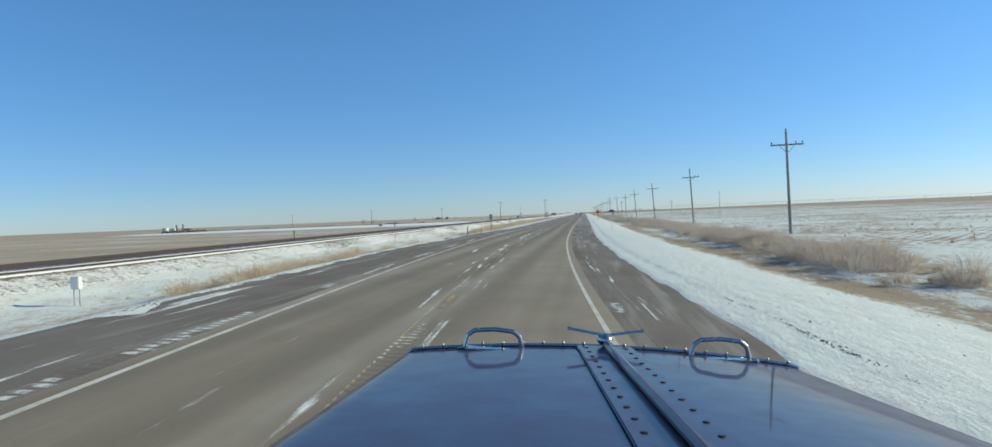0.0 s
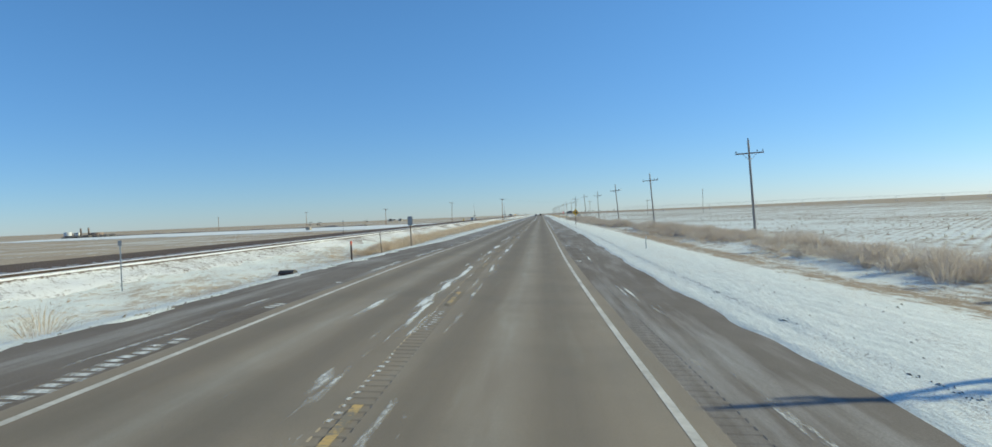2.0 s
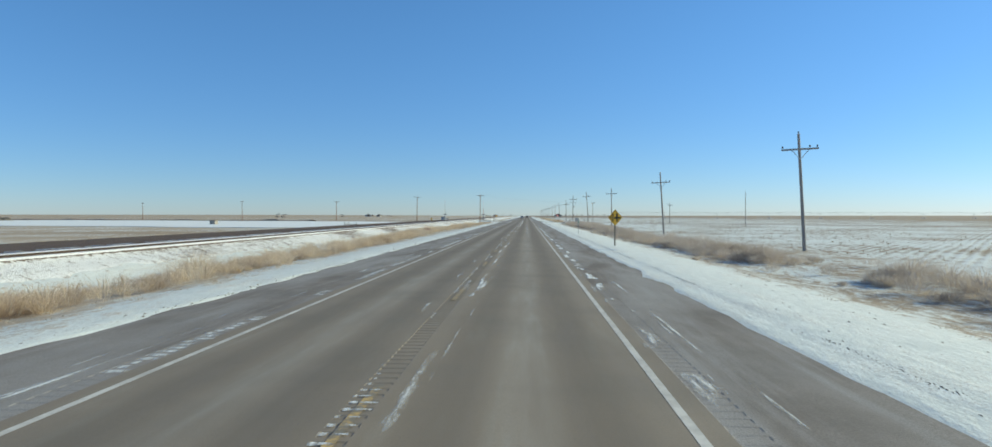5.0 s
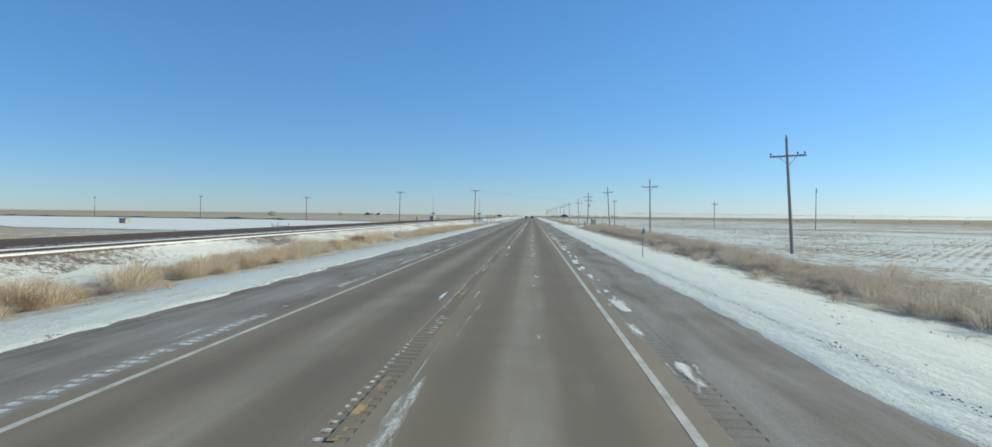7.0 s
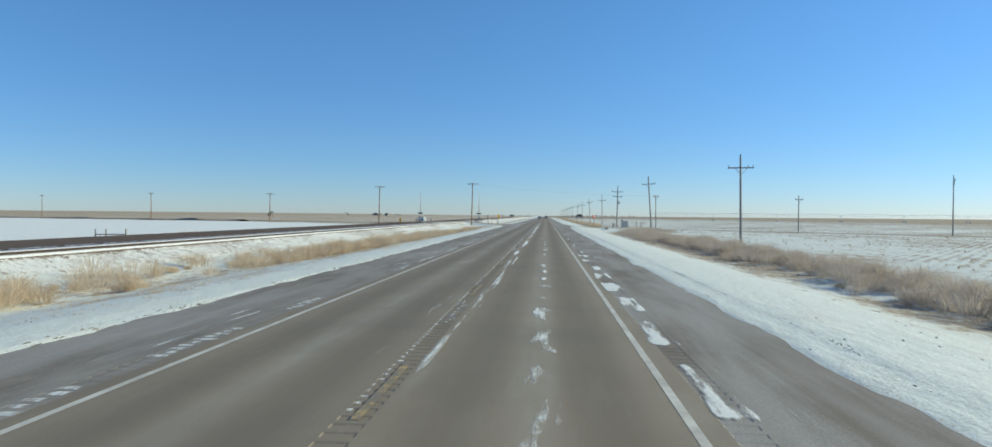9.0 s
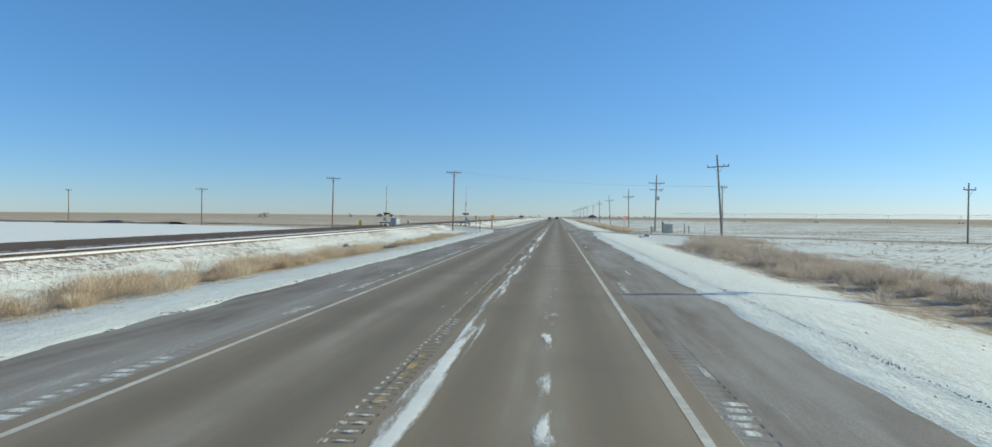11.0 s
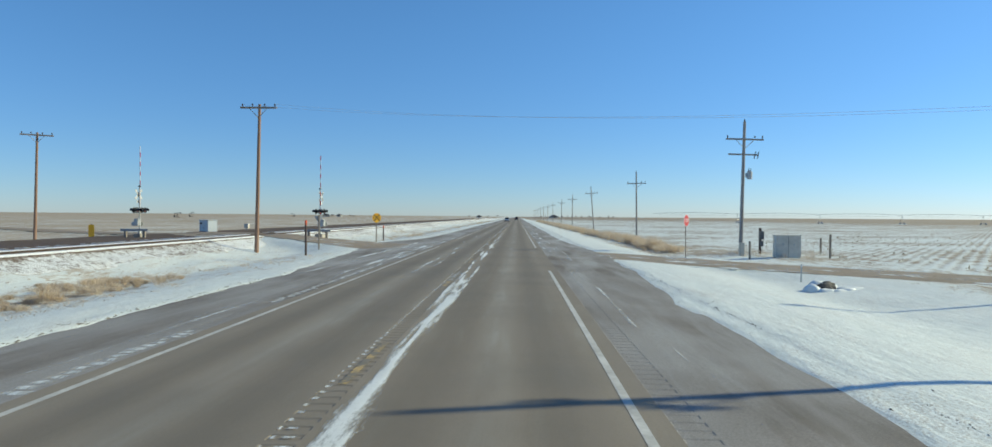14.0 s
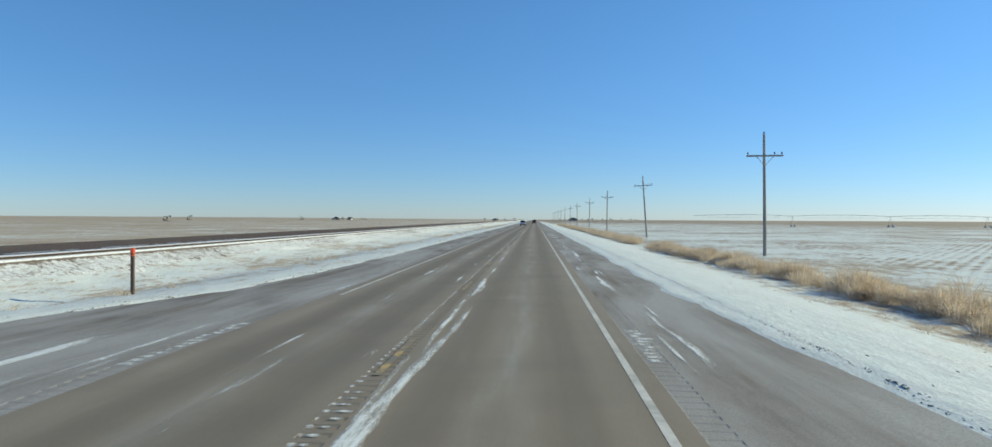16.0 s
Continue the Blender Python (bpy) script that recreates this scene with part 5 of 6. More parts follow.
for i in range(26):
    k = i / 25
    rise = math.sin(math.pi * (0.1 + 0.8 * k))
    mound(bm, (-1.15 + 2.3 * k + rng.uniform(-0.05, 0.05), 0.26 + rng.uniform(-0.09, 0.12), 0.05 + 0.17 * rise + rng.uniform(-0.04, 0.04)), (rng.uniform(0.1, 0.24), rng.uniform(0.08, 0.16), rng.uniform(0.04, 0.085)), i * 1.9, 0.6)
part("earth_lip", bm, GRAVEL, m, "overhanging brown earth lip", True)
for i, (dx, dy, r) in enumerate(((-1.5, -0.2, 0.36), (-2.1, 0.3, 0.42), (-2.7, -0.1, 0.30), (-1.7, 0.7, 0.28), (-3.1, 0.6, 0.36), (-1.15, 0.55, 0.24))):
    px, py = -12.0 + dx, 320.6 + dy
    bm = bmesh.new()
    rock(bm, (px, py, land_z(px, py) + r * 0.2), r, i + 0.7)
    stone = tagged(finish("rock", bm, ROCK), "dark rough rock capped with snow at a ditch edge", "rock", "rocks in the ditch")
    bm = bmesh.new()
    rock(bm, (px + 0.03, py + 0.05, land_z(px, py) + r * 0.36), r * 0.88, i + 0.7)
    part("snow_cap", bm, SNOW, stone, "cap of white snow", True)

# ---- far things ----
m = thing("tank_battery", -272, 458, turn=20, label="distant oil tank battery behind a dark earth berm", category="oil tanks")
shaped("white_tank", TANK_WHITE, m, rod, (-9, 0, -0.2), (-9, 0, 3.6), 2.2, 2.2, 24)
shaped("white_tank", TANK_WHITE, m, rod, (-4.6, 2, -0.2), (-4.6, 2, 3.2), 1.7, 1.7, 24)
shaped("brown_tank", TANK_BROWN, m, rod, (6.5, 0, -0.2), (6.5, 0, 2.8), 3.6, 3.6, 28)
for dx, h in ((-2, 5.6), (2.2, 5.9)):
    shaped("separator", TANK_BROWN, m, rod, (dx, 0, -0.2), (dx, 0, h), 0.55, 0.5, 14)
bm = bmesh.new()
for i in range(26):
    a = i / 26 * math.pi * 2
    rock(bm, (11.5 * math.cos(a) * 1.1 + 4, 6 * math.sin(a) - 5, 0.2), 2.1, i * 3.1)
part("berm", bm, ROCK, m, "dark earth berm")


def pumpjack(x, y, scale, turn):
    m = thing("pumpjack", x, y, turn=turn, label="distant black oil pumpjack on open prairie", category="pumpjack", group="pumpjacks")
    m.matrix_basis = m.matrix_basis @ Matrix.Diagonal((scale, scale, scale, 1))
    shaped("base", BLACK_PAINT, m, box, (0.3, 0, 0.15), (5.6, 1.2, 0.4), 0, 0.02)
    for sy in (-0.7, 0.7):
        for dx in (-0.9, 0.9):
            shaped("leg", BLACK_PAINT, m, rod, (dx, sy, 0.3), (0, sy * 0.2, 3.9), 0.1, 0.1, 6)
    bm = bmesh.new()
    rod(bm, (-2.6, 0, 3.7), (2.6, 0, 4.35), 0.22, 0.2, 8)
    part("walking_beam", bm, BLACK_PAINT, m)
    bm = bmesh.new()
    plate(bm, [(2.4, 3.3), (2.9, 3.3), (3.25, 4.0), (3.2, 4.7), (2.9, 5.2), (2.5, 4.6)], 0.35, pose(0, 0, 0))
    part("horse_head", bm, BLACK_PAINT, m)
    shaped("crank", BLACK_PAINT, m, box, (-2.4, 0, 1.3), (1.2, 0.7, 1.7), 0, 0.1)
    shaped("pitman", BLACK_PAINT, m, rod, (-2.4, 0, 1.5), (-2.5, 0, 3.7), 0.08, 0.08, 6)


pumpjack(-264, 884, 0.85, 10)
pumpjack(-330, 1380, 1.0, 160)
pumpjack(-330, 1050, 1.0, -20)


def bare_tree(x, y, height, seed):
    m = thing("bare_tree", x, y, label="distant bare leafless winter tree", category="tree", group="far trees", sink=0.2)
    rng = random.Random(seed)
    shaped("trunk", BARK, m, rod, (0, 0, 0), (0, 0, height * 0.4), 0.32, 0.2, 8)
    bm = bmesh.new()

    def grow(p, d, length, r, level):
        q = p + d * length
        rod(bm, p, q, r, r * 0.6, 4, False)
        if level:
            for _ in range(4):
                e = (d + Vector((rng.uniform(-1, 1), rng.uniform(-1, 1), rng.uniform(-0.2, 0.8)))).normalized()
                grow(p.lerp(q, rng.uniform(0.5, 1)), e, length * rng.uniform(0.55, 0.8), r * 0.55, level - 1)

    for k in range(4):
        grow(Vector((0, 0, height * 0.36)), Vector((math.cos(k * 1.6 + seed), math.sin(k * 1.6 + seed), 1.3)).normalized(), height * 0.26, 0.16, 3)
    part("crown", bm, BARK, m, "tangle of bare twigs")


def farmhouse(x, y, w, d, h, turn):
    m = thing("farm_building", x, y, turn=turn, label="distant pale farm building with a dark roof", category="farm building", group="far farm buildings", sink=0.2)
    shaped("walls", SIDING, m, box, (0, 0, h / 2), (w, d, h))
    bm = bmesh.new()
    plate(bm, [(-w / 2 - 0.4, h - 0.1), (w / 2 + 0.4, h - 0.1), (0, h + w * 0.24)], d + 0.8, pose(0, 0, 0))
    part("roof", bm, ROOFING, m)
    shaped("door", ROOFING, m, box, (0.5, -d / 2 - 0.02, 1.2), (1.2, 0.06, 2.4))
    for dx in (-w / 3, w / 3):
        shaped("window", GLASS_DARK, m, box, (dx, -d / 2 - 0.02, h * 0.55), (1.1, 0.06, 1.3))


farmhouse(-292, 1420, 11, 7, 2.6, 20)
farmhouse(-276, 1440, 7, 6, 3.0, -10)
farmhouse(60, 1460, 13, 8, 2.6, 15)
farmhouse(-60, 1500, 8, 6, 2.4, 0)
rng = random.Random(5)
for i in range(9):
    bare_tree(-300 + 6 * i + rng.uniform(-3, 3), 1450 + rng.uniform(-20, 20), rng.uniform(3, 5), i)
for i in range(14):
    bare_tree(38 + 9 * i + rng.uniform(-3, 3), 1480 + rng.uniform(-40, 40), rng.uniform(4, 6.5), i + 30)
for i in range(5):
    bare_tree(-80 + 12 * i + rng.uniform(-3, 3), 1520 + rng.uniform(-20, 20), rng.uniform(3.5, 5), i + 60)


# centre-pivot irrigator standing in the field
m = thing("pivot_irrigator", 70, 690, -0.5, label="long galvanised centre-pivot irrigator far across the field", category="irrigator")
x0, spans = 0.0, 10
for n in range(spans):
    a, b = Vector((n * 42.0, n * 3.0, 4.6)), Vector(((n + 1) * 42.0, (n + 1) * 3.0, 4.6))
    bm = bmesh.new()
    last = None
    for i in range(9):
        k = i / 8
        p = a.lerp(b, k) + Vector((0, 0, 0.55 * math.sin(math.pi * k)))
        if last:
            rod(bm, last, p, 0.075, 0.075, 6, False)
            rod(bm, p, p.lerp(last, 0.5) + Vector((0, 0, -1.0)), 0.025, 0.025, 4, False)
        last = p
    rod(bm, a + Vector((5, 0, -0.75)), b + Vector((-5, 0, -0.75)), 0.035, 0.035, 4, False)
    part("span", bm, GALVANISED, m)
    bm = bmesh.new()
    for sy in (-2, 2):
        rod(bm, b, (b.x, b.y + sy, 0.6), 0.07, 0.07, 5)
        rod(bm, (b.x, b.y + sy, 0.2), (b.x + 0.35, b.y + sy, 0.2), 0.65, 0.65, 14)
    rod(bm, (b.x, b.y - 2, 0.7), (b.x, b.y + 2, 0.7), 0.08, 0.08, 5)
    part("wheeled_tower", bm, GALVANISED, m)


# ---- vehicles far down the road ----
def car(x, y, turn, paint, tall, label):
    m = thing("car", x, y, road_z(x, y), turn, label, "car", "vehicles far down the road")
    bm = bmesh.new()
    plate(bm, [(-2.3, 0.35), (2.25, 0.35), (2.32, 0.7), (2.15, 0.98), (1.0, 1.08), (-2.2, 1.1), (-2.35, 0.7)], 1.86, pose(0, 0, 0, 0, 0, 90))
    bmesh.ops.bevel(bm, geom=bm.edges[:], offset=0.06, segments=2, affect="EDGES", clamp_overlap=True)
    part("body", bm, paint, m)
    bm = bmesh.new()
    plate(bm, [(-2.1, 1.05), (0.95, 1.05), (0.25, tall), (-1.85, tall)], 1.6, pose(0, 0, 0, 0, 0, 90))
    bmesh.ops.bevel(bm, geom=bm.edges[:], offset=0.08, segments=2, affect="EDGES", clamp_overlap=True)
    part("cabin_glass", bm, GLASS_DARK, m)
    shaped("roof", paint, m, box, (0, -0.8, tall), (1.5, 2.0, 0.07), 0, 0.03)
    for sx in (-0.82, 0.82):
        for sy in (-1.4, 1.4):
            w = shaped("wheel", TYRE, m, rod, (sx - 0.11, sy, 0.34), (sx + 0.11, sy, 0.34), 0.34, 0.34, 18)
            shaped("rim", GALVANISED, w, rod, (sx - 0.115, sy, 0.34), (sx + 0.115, sy, 0.34), 0.2, 0.2, 12)
        shaped("headlight", SIGN_WHITE, m, box, (sx * 0.8, 2.28, 0.76), (0.36, 0.1, 0.16), 0, 0.02)
        shaped("tail_light", SIGN_RED, m, box, (sx * 0.92, -2.33, 0.85), (0.22, 0.06, 0.3), 0, 0.02)
    shaped("windscreen_frame", paint, m, box, (0, 0.98, 1.06), (1.6, 0.1, 0.05), 0, 0.01)
    shaped("bumper", BLACK_PAINT, m, box, (0, 2.28, 0.45), (1.75, 0.14, 0.2), 0, 0.03)


car(-1.9, 628, 180, CAR_WHITE, 1.72, "white oncoming sport utility car on the highway")
car(1.9, 735, 0, CAR_DARK, 1.85, "dark pickup-sized car far ahead on the highway")

# ---- the nose of the truck from which the drive is seen, standing where the drive begins ----
def truck_nose():
    k = bank(0.0)
    head = 4.7
    lane = centre(0.0) + 2.48
    z = road_z(2.48, 0)
    t = thing("truck_nose", lane, 0.0, z, head, "deep blue-purple truck nose with a chrome-edged hood", "truck")
    t.matrix_basis = Matrix.Translation((5.63, -0.08, 0.117)) @ Matrix.Rotation(radians(head), 4, "Z") @ Matrix.Rotation(radians(4.4), 4, "Y") @ Matrix.Rotation(radians(-1.7), 4, "X")

    # hood: a gently crowned panel, 1.46 m wide, from 1.1 m to 2.6 m ahead of the eye
    def half(side, y):
        """Half the hood's width, which narrows towards the front."""
        return (0.785 if side < 0 else 0.765) + 0.055 * (2.63 - y) / 1.5

    def top(x, y):
        e = abs(x) / half(x, y)
        return 1.665 - 0.045 * (y - 1.1) / 1.5 - 0.05 * e ** 2 - 0.16 * smooth(e, 0.88, 1.0) ** 2

    for side, name in ((-1, "hood_panel"), (1, "hood_panel")):
        bm = bmesh.new()
        rows = []
        for j in range(25):
            y = 0.75 + 1.88 * j / 24
            w = half(side, y)
            row = [bm.verts.new((side * w * i / 24, y, top(side * w * i / 24, y))) for i in range(25)]
            row.append(bm.verts.new((side * (w + 0.015), y, 1.15)))
            rows.append(row)
        for a, b in zip(rows, rows[1:]):
            for i in range(25):
                bm.faces.new((a[i], a[i + 1], b[i + 1], b[i])[::side])
        bmesh.ops.recalc_face_normals(bm, faces=bm.faces)
        part(name, bm, HOOD_PAINT, t, "glossy blue-purple painted hood half", True)
    # centre hinge with two rows of rivets
    hinge = shaped("hinge", HOOD_PAINT, t, box, (0, 1.68, 1.652), (0.2, 1.9, 0.008), 0, 0.003, label="riveted centre hinge strip of the hood")
    hinge.matrix_basis = Matrix.Translation((0, 1.68, 1.652)) @ Matrix.Rotation(radians(-1.7), 4, "X") @ Matrix.Translation((0, -1.68, -1.652))
    bm = bmesh.new()
    rod(bm, (0, 0.75, 1.668), (0, 2.6, 1.668), 0.013, 0.013, 10)
    part("hinge_bead", bm, HOOD_PAINT, hinge)
    for sx in (-0.07, 0.07):
        for i in range(16):
            shaped("rivet", SIGN_BLACK, hinge, rod, (sx, 0.9 + 0.11 * i, 1.652), (sx, 0.9 + 0.11 * i, 1.6585), 0.008, 0.007, 8)
    # chrome edge along the front with small screws
    bm = bmesh.new()
    pts = [Vector((0.735 * (2 * i / 40 - 1), 2.64, top(0.735 * (2 * i / 40 - 1), 2.63) + 0.004)) for i in range(41)]
    for a, b in zip(pts, pts[1:]):
        rod(bm, a, b, 0.007, 0.007, 8, False)
    edge = part("front_trim", bm, CHROME, t, "chrome trim along the hood's front edge")
    for i in range(2, 39, 2):
        shaped("screw", GALVANISED, edge, ball, (pts[i].x, pts[i].y - 0.008, pts[i].z + 0.01), 0.006)
    # two chrome lift handles
    for cx in (-0.40, 0.41):
        bm = bmesh.new()
        z0 = top(cx, 2.62)
        path = [(-0.13, -0.005), (-0.105, 0.0), (-0.092, 0.045), (-0.07, 0.062), (0, 0.068), (0.07, 0.062), (0.092, 0.045), (0.105, 0.0), (0.13, -0.005)]
        for (ax, az), (bx, bz) in zip(path, path[1:]):
            rod(bm, (cx + ax, 2.6, z0 + az), (cx + bx, 2.6, z0 + bz), 0.0085, 0.0085, 10, False)
            ball(bm, (cx + bx, 2.6, z0 + bz), 0.0086)
        part("lift_handle", bm, CHROME, t, "chrome arched lift handle", True)
        shaped("handle_plate", CHROME, t, box, (cx, 2.57, z0 + 0.002), (0.2, 0.05, 0.006), 0, 0.002)
    # winged ornament
    bm = bmesh.new()
    ball(bm, (0, 2.6, 1.655), 0.03, (1, 1.5, 0.8))
    for s in (-1, 1):
        rows = [[bm.verts.new((s * x, 2.6 + dy, 1.668 + 0.02 * x / 0.13 + dz)) for dy, dz in ((-w, 0), (0, 0.007), (w, 0), (0, -0.004))] for x, w in ((0.0, 0.03), (0.07, 0.022), (0.135, 0.005))]
        for a, b in zip(rows, rows[1:]):
            for i in range(4):
                bm.faces.new((a[i], a[(i + 1) % 4], b[(i + 1) % 4], b[i]))
    bmesh.ops.recalc_face_normals(bm, faces=bm.faces)
    part("hood_ornament", bm, CHROME, t, "chrome winged hood ornament", True)
    # what carries the hood
    shaped("radiator_shell", CHROME, t, box, (0, 2.55, 0.95), (1.44, 0.16, 1.1), 0, 0.04)
    shaped("bumper", CHROME, t, box, (0, 2.95, 0.32), (2.3, 0.12, 0.36), 0, 0.04)
    shaped("chassis", BLACK_PAINT, t, box, (0, 1.85, 0.5), (0.9, 2.2, 0.26), 0, 0.02)
    for s in (-1, 1):
        bm = bmesh.new()
        rows = []
        for i in range(13):
            a = math.pi * i / 12
            rows.append([bm.verts.new((s * xx, 2.0 + 0.66 * math.cos(a), 0.32 + 0.62 * math.sin(a))) for xx in (0.74, 1.15)])
        for a, b in zip(rows, rows[1:]):
            bm.faces.new((a[0], a[1], b[1], b[0]))
        part("fender", bm, HOOD_PAINT, t, "", True)
        wheel = shaped("wheel", TYRE, t, rod, (s * 0.84, 2.0, 0.24), (s * 1.12, 2.0, 0.24), 0.5, 0.5, 28)
        shaped("rim", CHROME, wheel, rod, (s * 0.9, 2.0, 0.24), (s * 1.125, 2.0, 0.24), 0.3, 0.26, 20)
    shaped("axle", BLACK_PAINT, t, rod, (-0.85, 2.0, 0.24), (0.85, 2.0, 0.24), 0.06, 0.06, 10)


truck_nose()

# ---- dry grass ----
def grass(name, material, spots, blades, height, spread, seed, label, width=0.0038, droop=1.0, dome=False):
    """Tufts of narrow bent blades, each a narrow bent kite; dome: rounded bunchgrass that arches outwards."""
    rng = np.random.default_rng(seed)
    n = len(spots)
    if not n:
        return
    base = np.array([(x, y, land_z(x, y)) for x, y, _ in spots])
    scale = np.array([s for _, _, s in spots])
    root = np.repeat(base, blades, 0)
    size = np.repeat(scale, blades)
    count = n * blades
    ang, out = rng.uniform(0, 2 * np.pi, count), rng.uniform(0, 1, count) ** 0.55
    d = np.stack([np.cos(ang), np.sin(ang)], 1)
    root[:, :2] += d * (out * spread * size)[:, None] * 0.5
    tall = height * size * rng.uniform(0.62, 1.0, count) ** 0.8 * (1.0 - 0.62 * out ** 2)
    lean = droop * spread * size * (0.15 + 0.5 * out) * rng.uniform(0.2, 1.2, count)
    fallen = rng.uniform(0, 1, count) < 0.4
    tall, lean = np.where(fallen, tall * 0.55, tall), np.where(fallen, lean * 1.9, lean)
    turn = rng.uniform(0, 2 * np.pi, count)
    side = np.stack([np.cos(turn), np.sin(turn), 0 * turn], 1) * width * rng.uniform(0.6, 1.5, (count, 1))
    bend = d * 0.8 + rng.normal(0, 0.55, (count, 2))
    mid, tip = root.copy(), root.copy()
    mid[:, :2] += bend * (lean * 0.4)[:, None]
    mid[:, 2] += tall * 0.62
    tip[:, :2] += bend * lean[:, None]
    tip[:, 2] += tall
    if dome:
        reach = spread * size * 0.62 * out * rng.uniform(0.75, 1.1, count)
        tall = height * size * np.sqrt(1.0 - 0.72 * out ** 2) * rng.uniform(0.62, 1.0, count) ** 0.7
        bend = d + rng.normal(0, 0.3, (count, 2))
        root[:, :2] = np.repeat(base, blades, 0)[:, :2] + d * (out * spread * size * 0.24)[:, None]
        mid, tip = root.copy(), root.copy()
        mid[:, :2] += bend * (reach * 0.38)[:, None]
        mid[:, 2] += tall * 0.68
        tip[:, :2] += bend * reach[:, None]
        tip[:, 2] += tall
        # side shoots that start part of the way up, in all directions
        shoot = rng.uniform(0, 1, count) < 0.6
        k = rng.uniform(0.3, 0.95, count)[:, None]
        start = root * (1 - k) + tip * k
        start[:, 2] = root[:, 2] + tall * (k[:, 0] ** 0.75)
        way = rng.normal(0, 1, (count, 3)) * [1, 1, 0.7] + [0, 0, 0.35]
        way /= np.linalg.norm(way, axis=1)[:, None]
        long = (0.22 * size * height * rng.uniform(0.5, 1.2, count))[:, None]
        root = np.where(shoot[:, None], start, root)
        mid = np.where(shoot[:, None], start + way * long * 0.5, mid)
        tip = np.where(shoot[:, None], start + way * long - [0, 0, 0.03], tip)
    root[:, 2] -= 0.02
    verts = np.stack([root, mid + side, tip, mid - side], 1).reshape(-1, 3)
    me = bpy.data.meshes.new(name)
    me.vertices.add(len(verts))
    me.vertices.foreach_set("co", verts.ravel())
    me.loops.add(4 * count)
    me.loops.foreach_set("vertex_index", np.arange(4 * count))
    me.polygons.add(count)
    me.polygons.foreach_set("loop_start", np.arange(count) * 4)
    me.update(calc_edges=True)
    me.materials.append(material)
    tagged(new(name, me), label, "grass", kind="stuff")


def on_side_road(x, y):
    a, c = side_coords(x, y)
    return abs(c) < side_half(a) + 1.0 or (8 < x < 18.5 and 338 < y < 374)


def tufts(count, x_of, y0, y1, amount, seed, low=0.45, high=1.35, clump=0.0):
    rng = random.Random(seed)
    out = []
    while count > 0:
        count -= 1
        y = rng.uniform(y0, y1)
        x = x_of(y, rng)
        a = amount(y)
        patch = noise.noise(Vector((x / 5.0, y / 9.0, seed))) * 0.5 + clump * noise.noise(Vector((x / 1.6, y / 2.6, seed + 9)))
        if patch + rng.uniform(-0.25, 0.25) * (1 - clump) + a > 0.5 and not on_side_road(x, y):
            out.append((x + centre(y) * (abs(x) < 15), y, rng.uniform(low, high) * clamp(0.85 + 1.1 * noise.noise(Vector((x / 1.3, y / 2.2, seed + 3))), 0.4, 1.7)))
    return out


# the ditch bank on the railway side
left = tufts(2700, lambda y, r: LEFT_X(y) + r.gauss(0, 0.8), 20, 372, LEFT_GRASS, 11, 0.55, 1.25, 0.55)
left = [(x, y, s * (1 - 0.5 * smooth(y, 314, 326))) for x, y, s in left]
grass("tall_dry_grass", GRASS, left, 340, 0.80, 1.25, 1, "rounded pale straw-coloured bunches of dry grass in the ditch", 0.0052, 0.9, True)
far_left = tufts(900, lambda y, r: r.gauss(-11.5, 1.2), 402, 700, along((402, 0.35), (700, 0.45)), 12)
grass("tall_dry_grass", GRASS, far_left, 60, 0.26, 0.8, 2, "flattened tan dry grass in the ditch", 0.010)
low_left = tufts(8000, lambda y, r: r.uniform(-14.8, -8.8), 2, 380, along((2, 0.45), (380, 0.45)), 13, 0.4, 1.0)
grass("short_dry_grass", GRASS, low_left, 20, 0.11, 0.8, 3, "short flattened dry grass showing through snow", 0.008, 1.0)
# the field side: a grown-up fence row near the poles
right = tufts(3000, lambda y, r: r.gauss(RIGHT_X(y), 1.15), 8, 372, RIGHT_GRASS, 14, 0.6, 1.25, 0.5)
grass("tall_dry_grass", GRASS_SHADED, right, 300, 0.80, 1.35, 4, "rounded greyish-tan bunches of dry grass along the field edge", 0.0062, 0.9, True)
row = tufts(4600, lambda y, r: r.gauss(14.6 if y < 440 else 13.9, 0.5), 393, 720, along((393, 0.8), (452, 0.8), (456, 0.0), (464, 0.0), (468, 0.8), (720, 0.8)), 15, 0.7, 1.25)
grass("tall_dry_grass", GRASS, row, 130, 0.74, 0.95, 5, "thick row of tan dry grass along the field edge", 0.008, 0.9, True)
low_right = tufts(8500, lambda y, r: r.uniform(11.2, 20.5), 4, 420, along((4, 0.45), (420, 0.45)), 16, 0.4, 1.0)
grass("short_dry_grass", GRASS_SHADED, low_right, 22, 0.13, 0.8, 6, "short flattened dry grass showing through snow", 0.008, 1.0)
by_pole = tufts(160, lambda y, r: r.gauss(21.5, 1.0), 336, 358, along((336, 0.9), (358, 0.6)), 18, 0.6, 1.2)
grass("tall_dry_grass", GRASS_SHADED, by_pole, 160, 0.6, 0.9, 12, "tall greyish-tan dry grass round a power pole", 0.006, 0.9)
by_boxes = [(x, y, s) for x, y, s in ((19.0, 388.6, 1.2), (19.9, 389.0, 1.0), (21.5, 386.8, 1.1), (22.4, 385.6, 1.2), (20.0, 384.0, 0.9), (24.0, 387.2, 1.1), (18.6, 389.4, 1.0), (21.8, 384.2, 0.8), (23.4, 388.6, 1.0), (17.4, 387.0, 0.8))]
grass("tall_dry_grass", GRASS_SHADED, by_boxes, 120, 0.6, 0.8, 7, "dry weeds round the utility boxes")
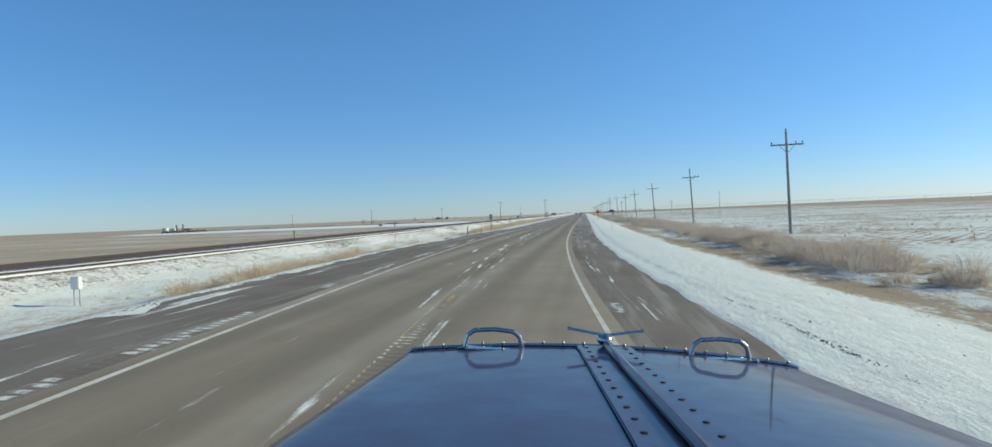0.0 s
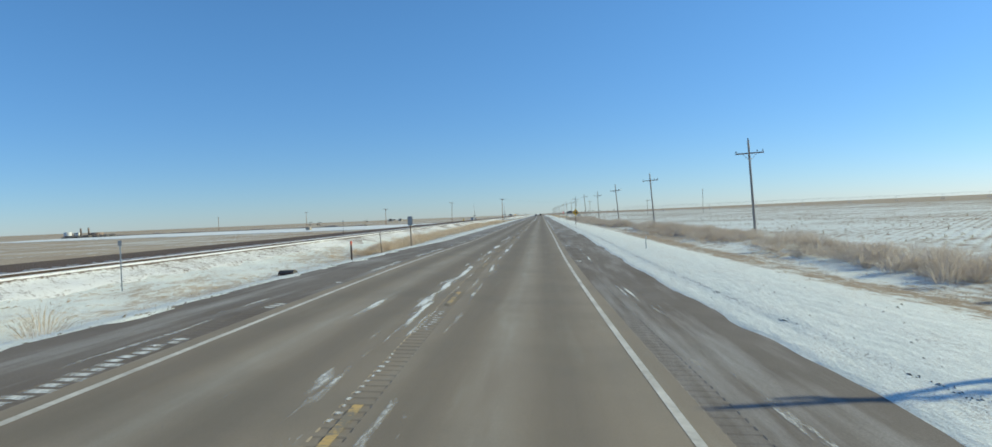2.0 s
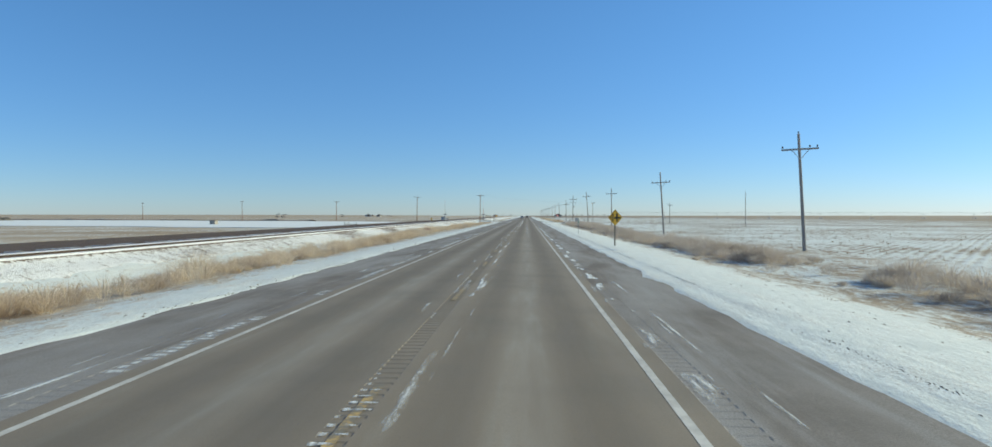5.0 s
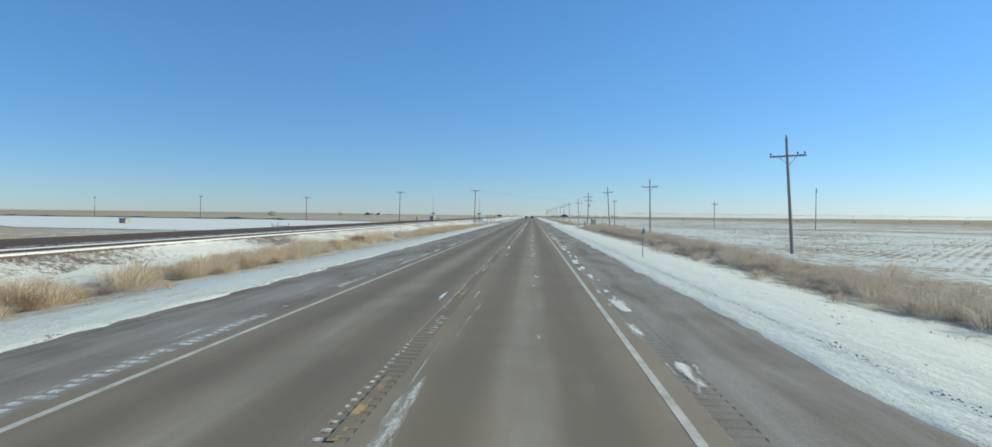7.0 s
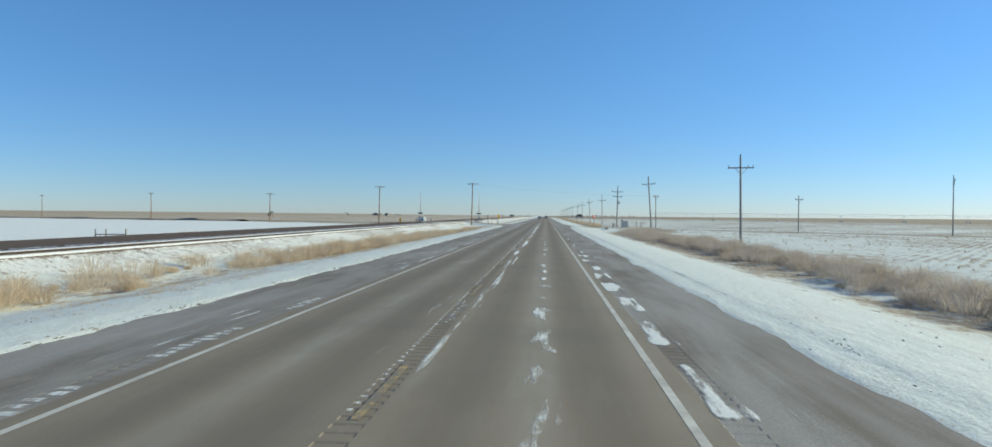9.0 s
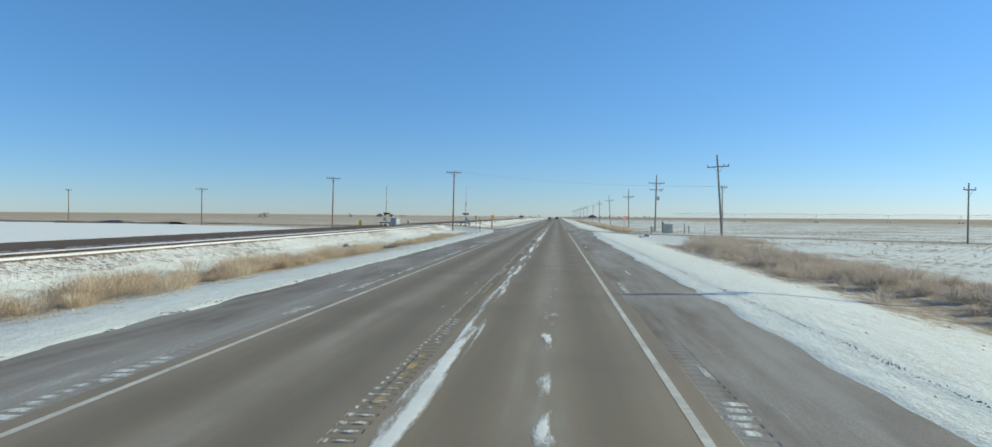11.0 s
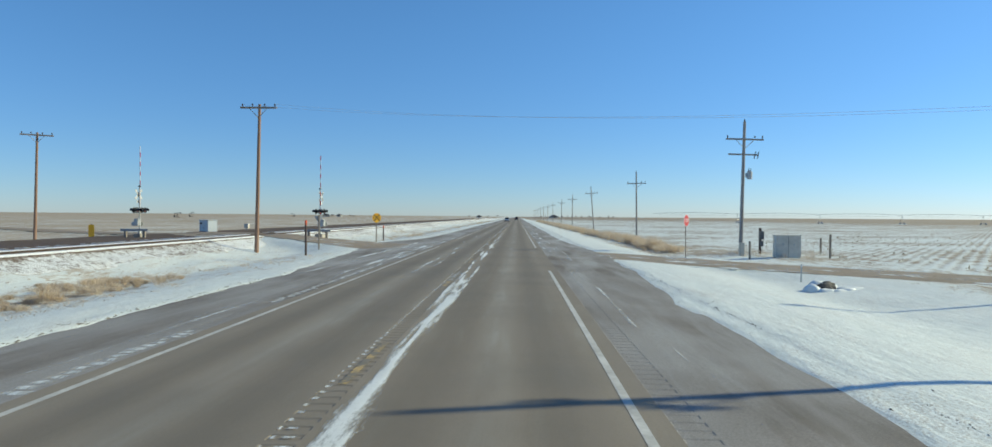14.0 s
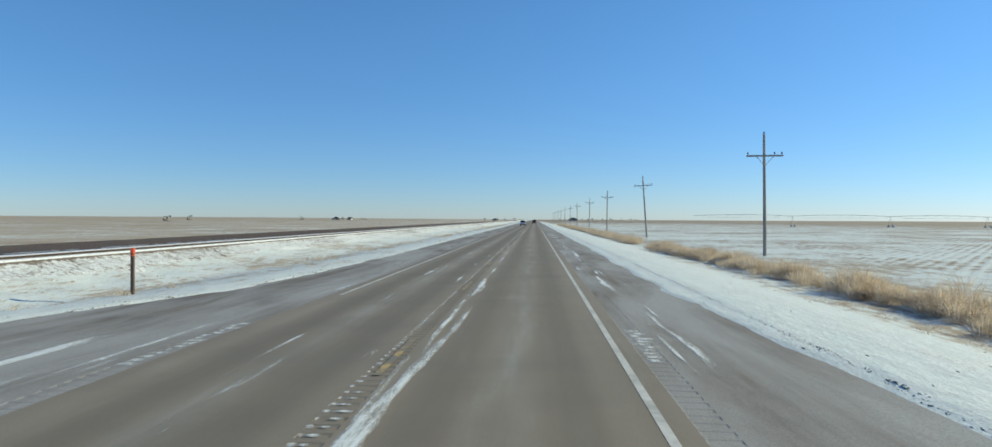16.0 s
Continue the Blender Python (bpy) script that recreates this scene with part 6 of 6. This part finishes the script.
# beyond the railway
back = tufts(1500, lambda y, r: r.uniform(-46, -36), 120, 400, along((120, 0.35), (280, 0.45), (400, 0.5)), 17, 0.5, 1.2)
grass("tall_dry_grass", GRASS, back, 30, 0.4, 0.9, 8, "dry grass fringe beyond the railway", 0.02)
weed = [(-14.3, 233.0, 1.3), (-14.0, 233.5, 1.1), (-14.6, 233.4, 1.0)]
grass("red_weed_bush", RED_WEED, weed, 260, 0.95, 0.7, 9, "rust-red dry weed bush on the snowy ditch bank")
# stubble stalks in the near rows of the field
stalks = []
rng = random.Random(21)
turn = radians(34)
for i in range(30000):
    a, n = rng.uniform(-260, 420), rng.randrange(-150, 420)
    x, y = 23 + a * math.sin(turn) + 0.76 * n * math.cos(turn), 200 + a * math.cos(turn) - 0.76 * n * math.sin(turn)
    if 23.5 < x < 62 and 5 < y < 520 and not on_side_road(x, y):
        stalks.append((x, y, rng.uniform(0.5, 1.1)))
grass("stubble_stalks", STUBBLE, stalks, 7, 0.32, 0.22, 10, "rows of cut grain stubble standing in thin snow", 0.016, 0.4)

# ---- clods and grit on the snow beside the road, and the rut's dark line ----
def clods(name, count, u_of, y0, y1, low, high, seed, label):
    rng = random.Random(seed)
    verts, faces = [], []
    for _ in range(count):
        y = rng.uniform(y0, y1)
        u = u_of(y, rng)
        if noise.noise(Vector((seed, y / 6.5, u))) < -0.2 or on_side_road(u, y):
            continue
        x, r = u + centre(y), rng.uniform(low, high)
        z, n, turn = land_z(x, y), len(verts), rng.uniform(0, 6)
        for k in range(5):
            a = turn + k * 1.2566 + rng.uniform(-0.3, 0.3)
            verts.append((x + r * math.cos(a) * 0.8, y + r * math.sin(a) * 5.0, z - 0.01))
        verts.append((x + rng.uniform(-0.3, 0.3) * r, y + rng.uniform(-0.3, 0.3) * r, z + r * rng.uniform(0.35, 0.8)))
        faces += [(n + k, n + (k + 1) % 5, n + 5) for k in range(5)]
    me = bpy.data.meshes.new(name)
    me.from_pydata(verts, [], faces)
    me.materials.append(ROCK if "grit" in label else GRAVEL)
    tagged(new(name, me), label, "clods", kind="stuff")


# this first line of dark specks draws the shadow along the rut's lip
clods("clods_and_rut_shade", 15000, lambda y, r: 7.35 + 0.25 * bumps(0, y, 11, 2) + r.gauss(0, 0.05 + 0.09 * abs(bumps(0, y, 5, 27))), 2, 520, 0.004, 0.013, 71, "line of dark specks standing for the rut lip's shadow")
clods("clods_and_rut_shade", 1500, lambda y, r: r.uniform(6.6, 11), 2, 520, 0.008, 0.028, 72, "scattered dark soil on the snowy verge")
clods("clods_and_rut_shade", 6000, lambda y, r: -edge_at(False, y) - 0.05 - abs(r.gauss(0, 0.25)), 2, 520, 0.008, 0.028, 73, "dark frozen grit along the snowy shoulder edge")
clods("clods_and_rut_shade", 9000, lambda y, r: -r.uniform(12.5, 17.5), 2, 520, 0.008, 0.035, 74, "scattered soil clods on the snowy railway slope")

# ---- snow caught between the sleepers' far ends ----
verts, faces = [], []
rng = random.Random(77)
for i in range(800):
    y = 18.26 + 0.53 * i
    a, c = side_coords(-21.9, y)
    if rng.random() < 0.25 or abs(c) < side_half(a):
        continue
    n, w, d = len(verts), rng.uniform(0.10, 0.19), rng.uniform(0.18, 0.42)
    for dx, dy, z in ((-d, -w, 0.40), (d, -w, 0.40), (d, w, 0.40), (-d, w, 0.40), (-d * 0.6, -w * 0.5, 0.50), (d * 0.6, -w * 0.5, 0.50), (d * 0.6, w * 0.5, 0.50), (-d * 0.6, w * 0.5, 0.50)):
        verts.append((-22.35 + dx, y + dy, z))
    faces += [(n + 4, n + 5, n + 6, n + 7), (n, n + 1, n + 5, n + 4), (n + 1, n + 2, n + 6, n + 5), (n + 2, n + 3, n + 7, n + 6), (n + 3, n, n + 4, n + 7)]
me = bpy.data.meshes.new("track_snow")
me.from_pydata(verts, [], faces)
me.materials.append(SNOW)
tagged(new("track_snow", me), "small heaps of snow between the railway sleepers", "snow", kind="stuff")

# ---- sleepers of the track, last ----
bm = bmesh.new()
box(bm, (0, 0, 0), (2.9, 0.23, 0.18), 0, 0.012)
tie_mesh = bpy.data.meshes.new("sleeper")
bm.to_mesh(tie_mesh)
bm.free()
tie_mesh.materials.append(TIE_WOOD)
rng = random.Random(3)
joined = bmesh.new()
for i in range(1000):
    y = 18 + 0.53 * i
    a, c = side_coords(-20.5, y)
    if abs(c) < side_half(a):
        continue
    x, z, twist = -20.12 + rng.uniform(-0.05, 0.05), 0.32 + rng.uniform(-0.01, 0.01), rng.uniform(-1, 1)
    if 40 <= i < 340:
        ob = new("sleeper", tie_mesh)
        ob.parent, ob.matrix_basis = ballast, pose(x, y, z, 0, 0, twist)
    else:
        box(joined, (x, y, z), (2.9, 0.23, 0.18), twist)
tagged(finish("sleepers_beyond", joined, TIE_WOOD, ballast), "dark wooden railway sleepers", kind="stuff")
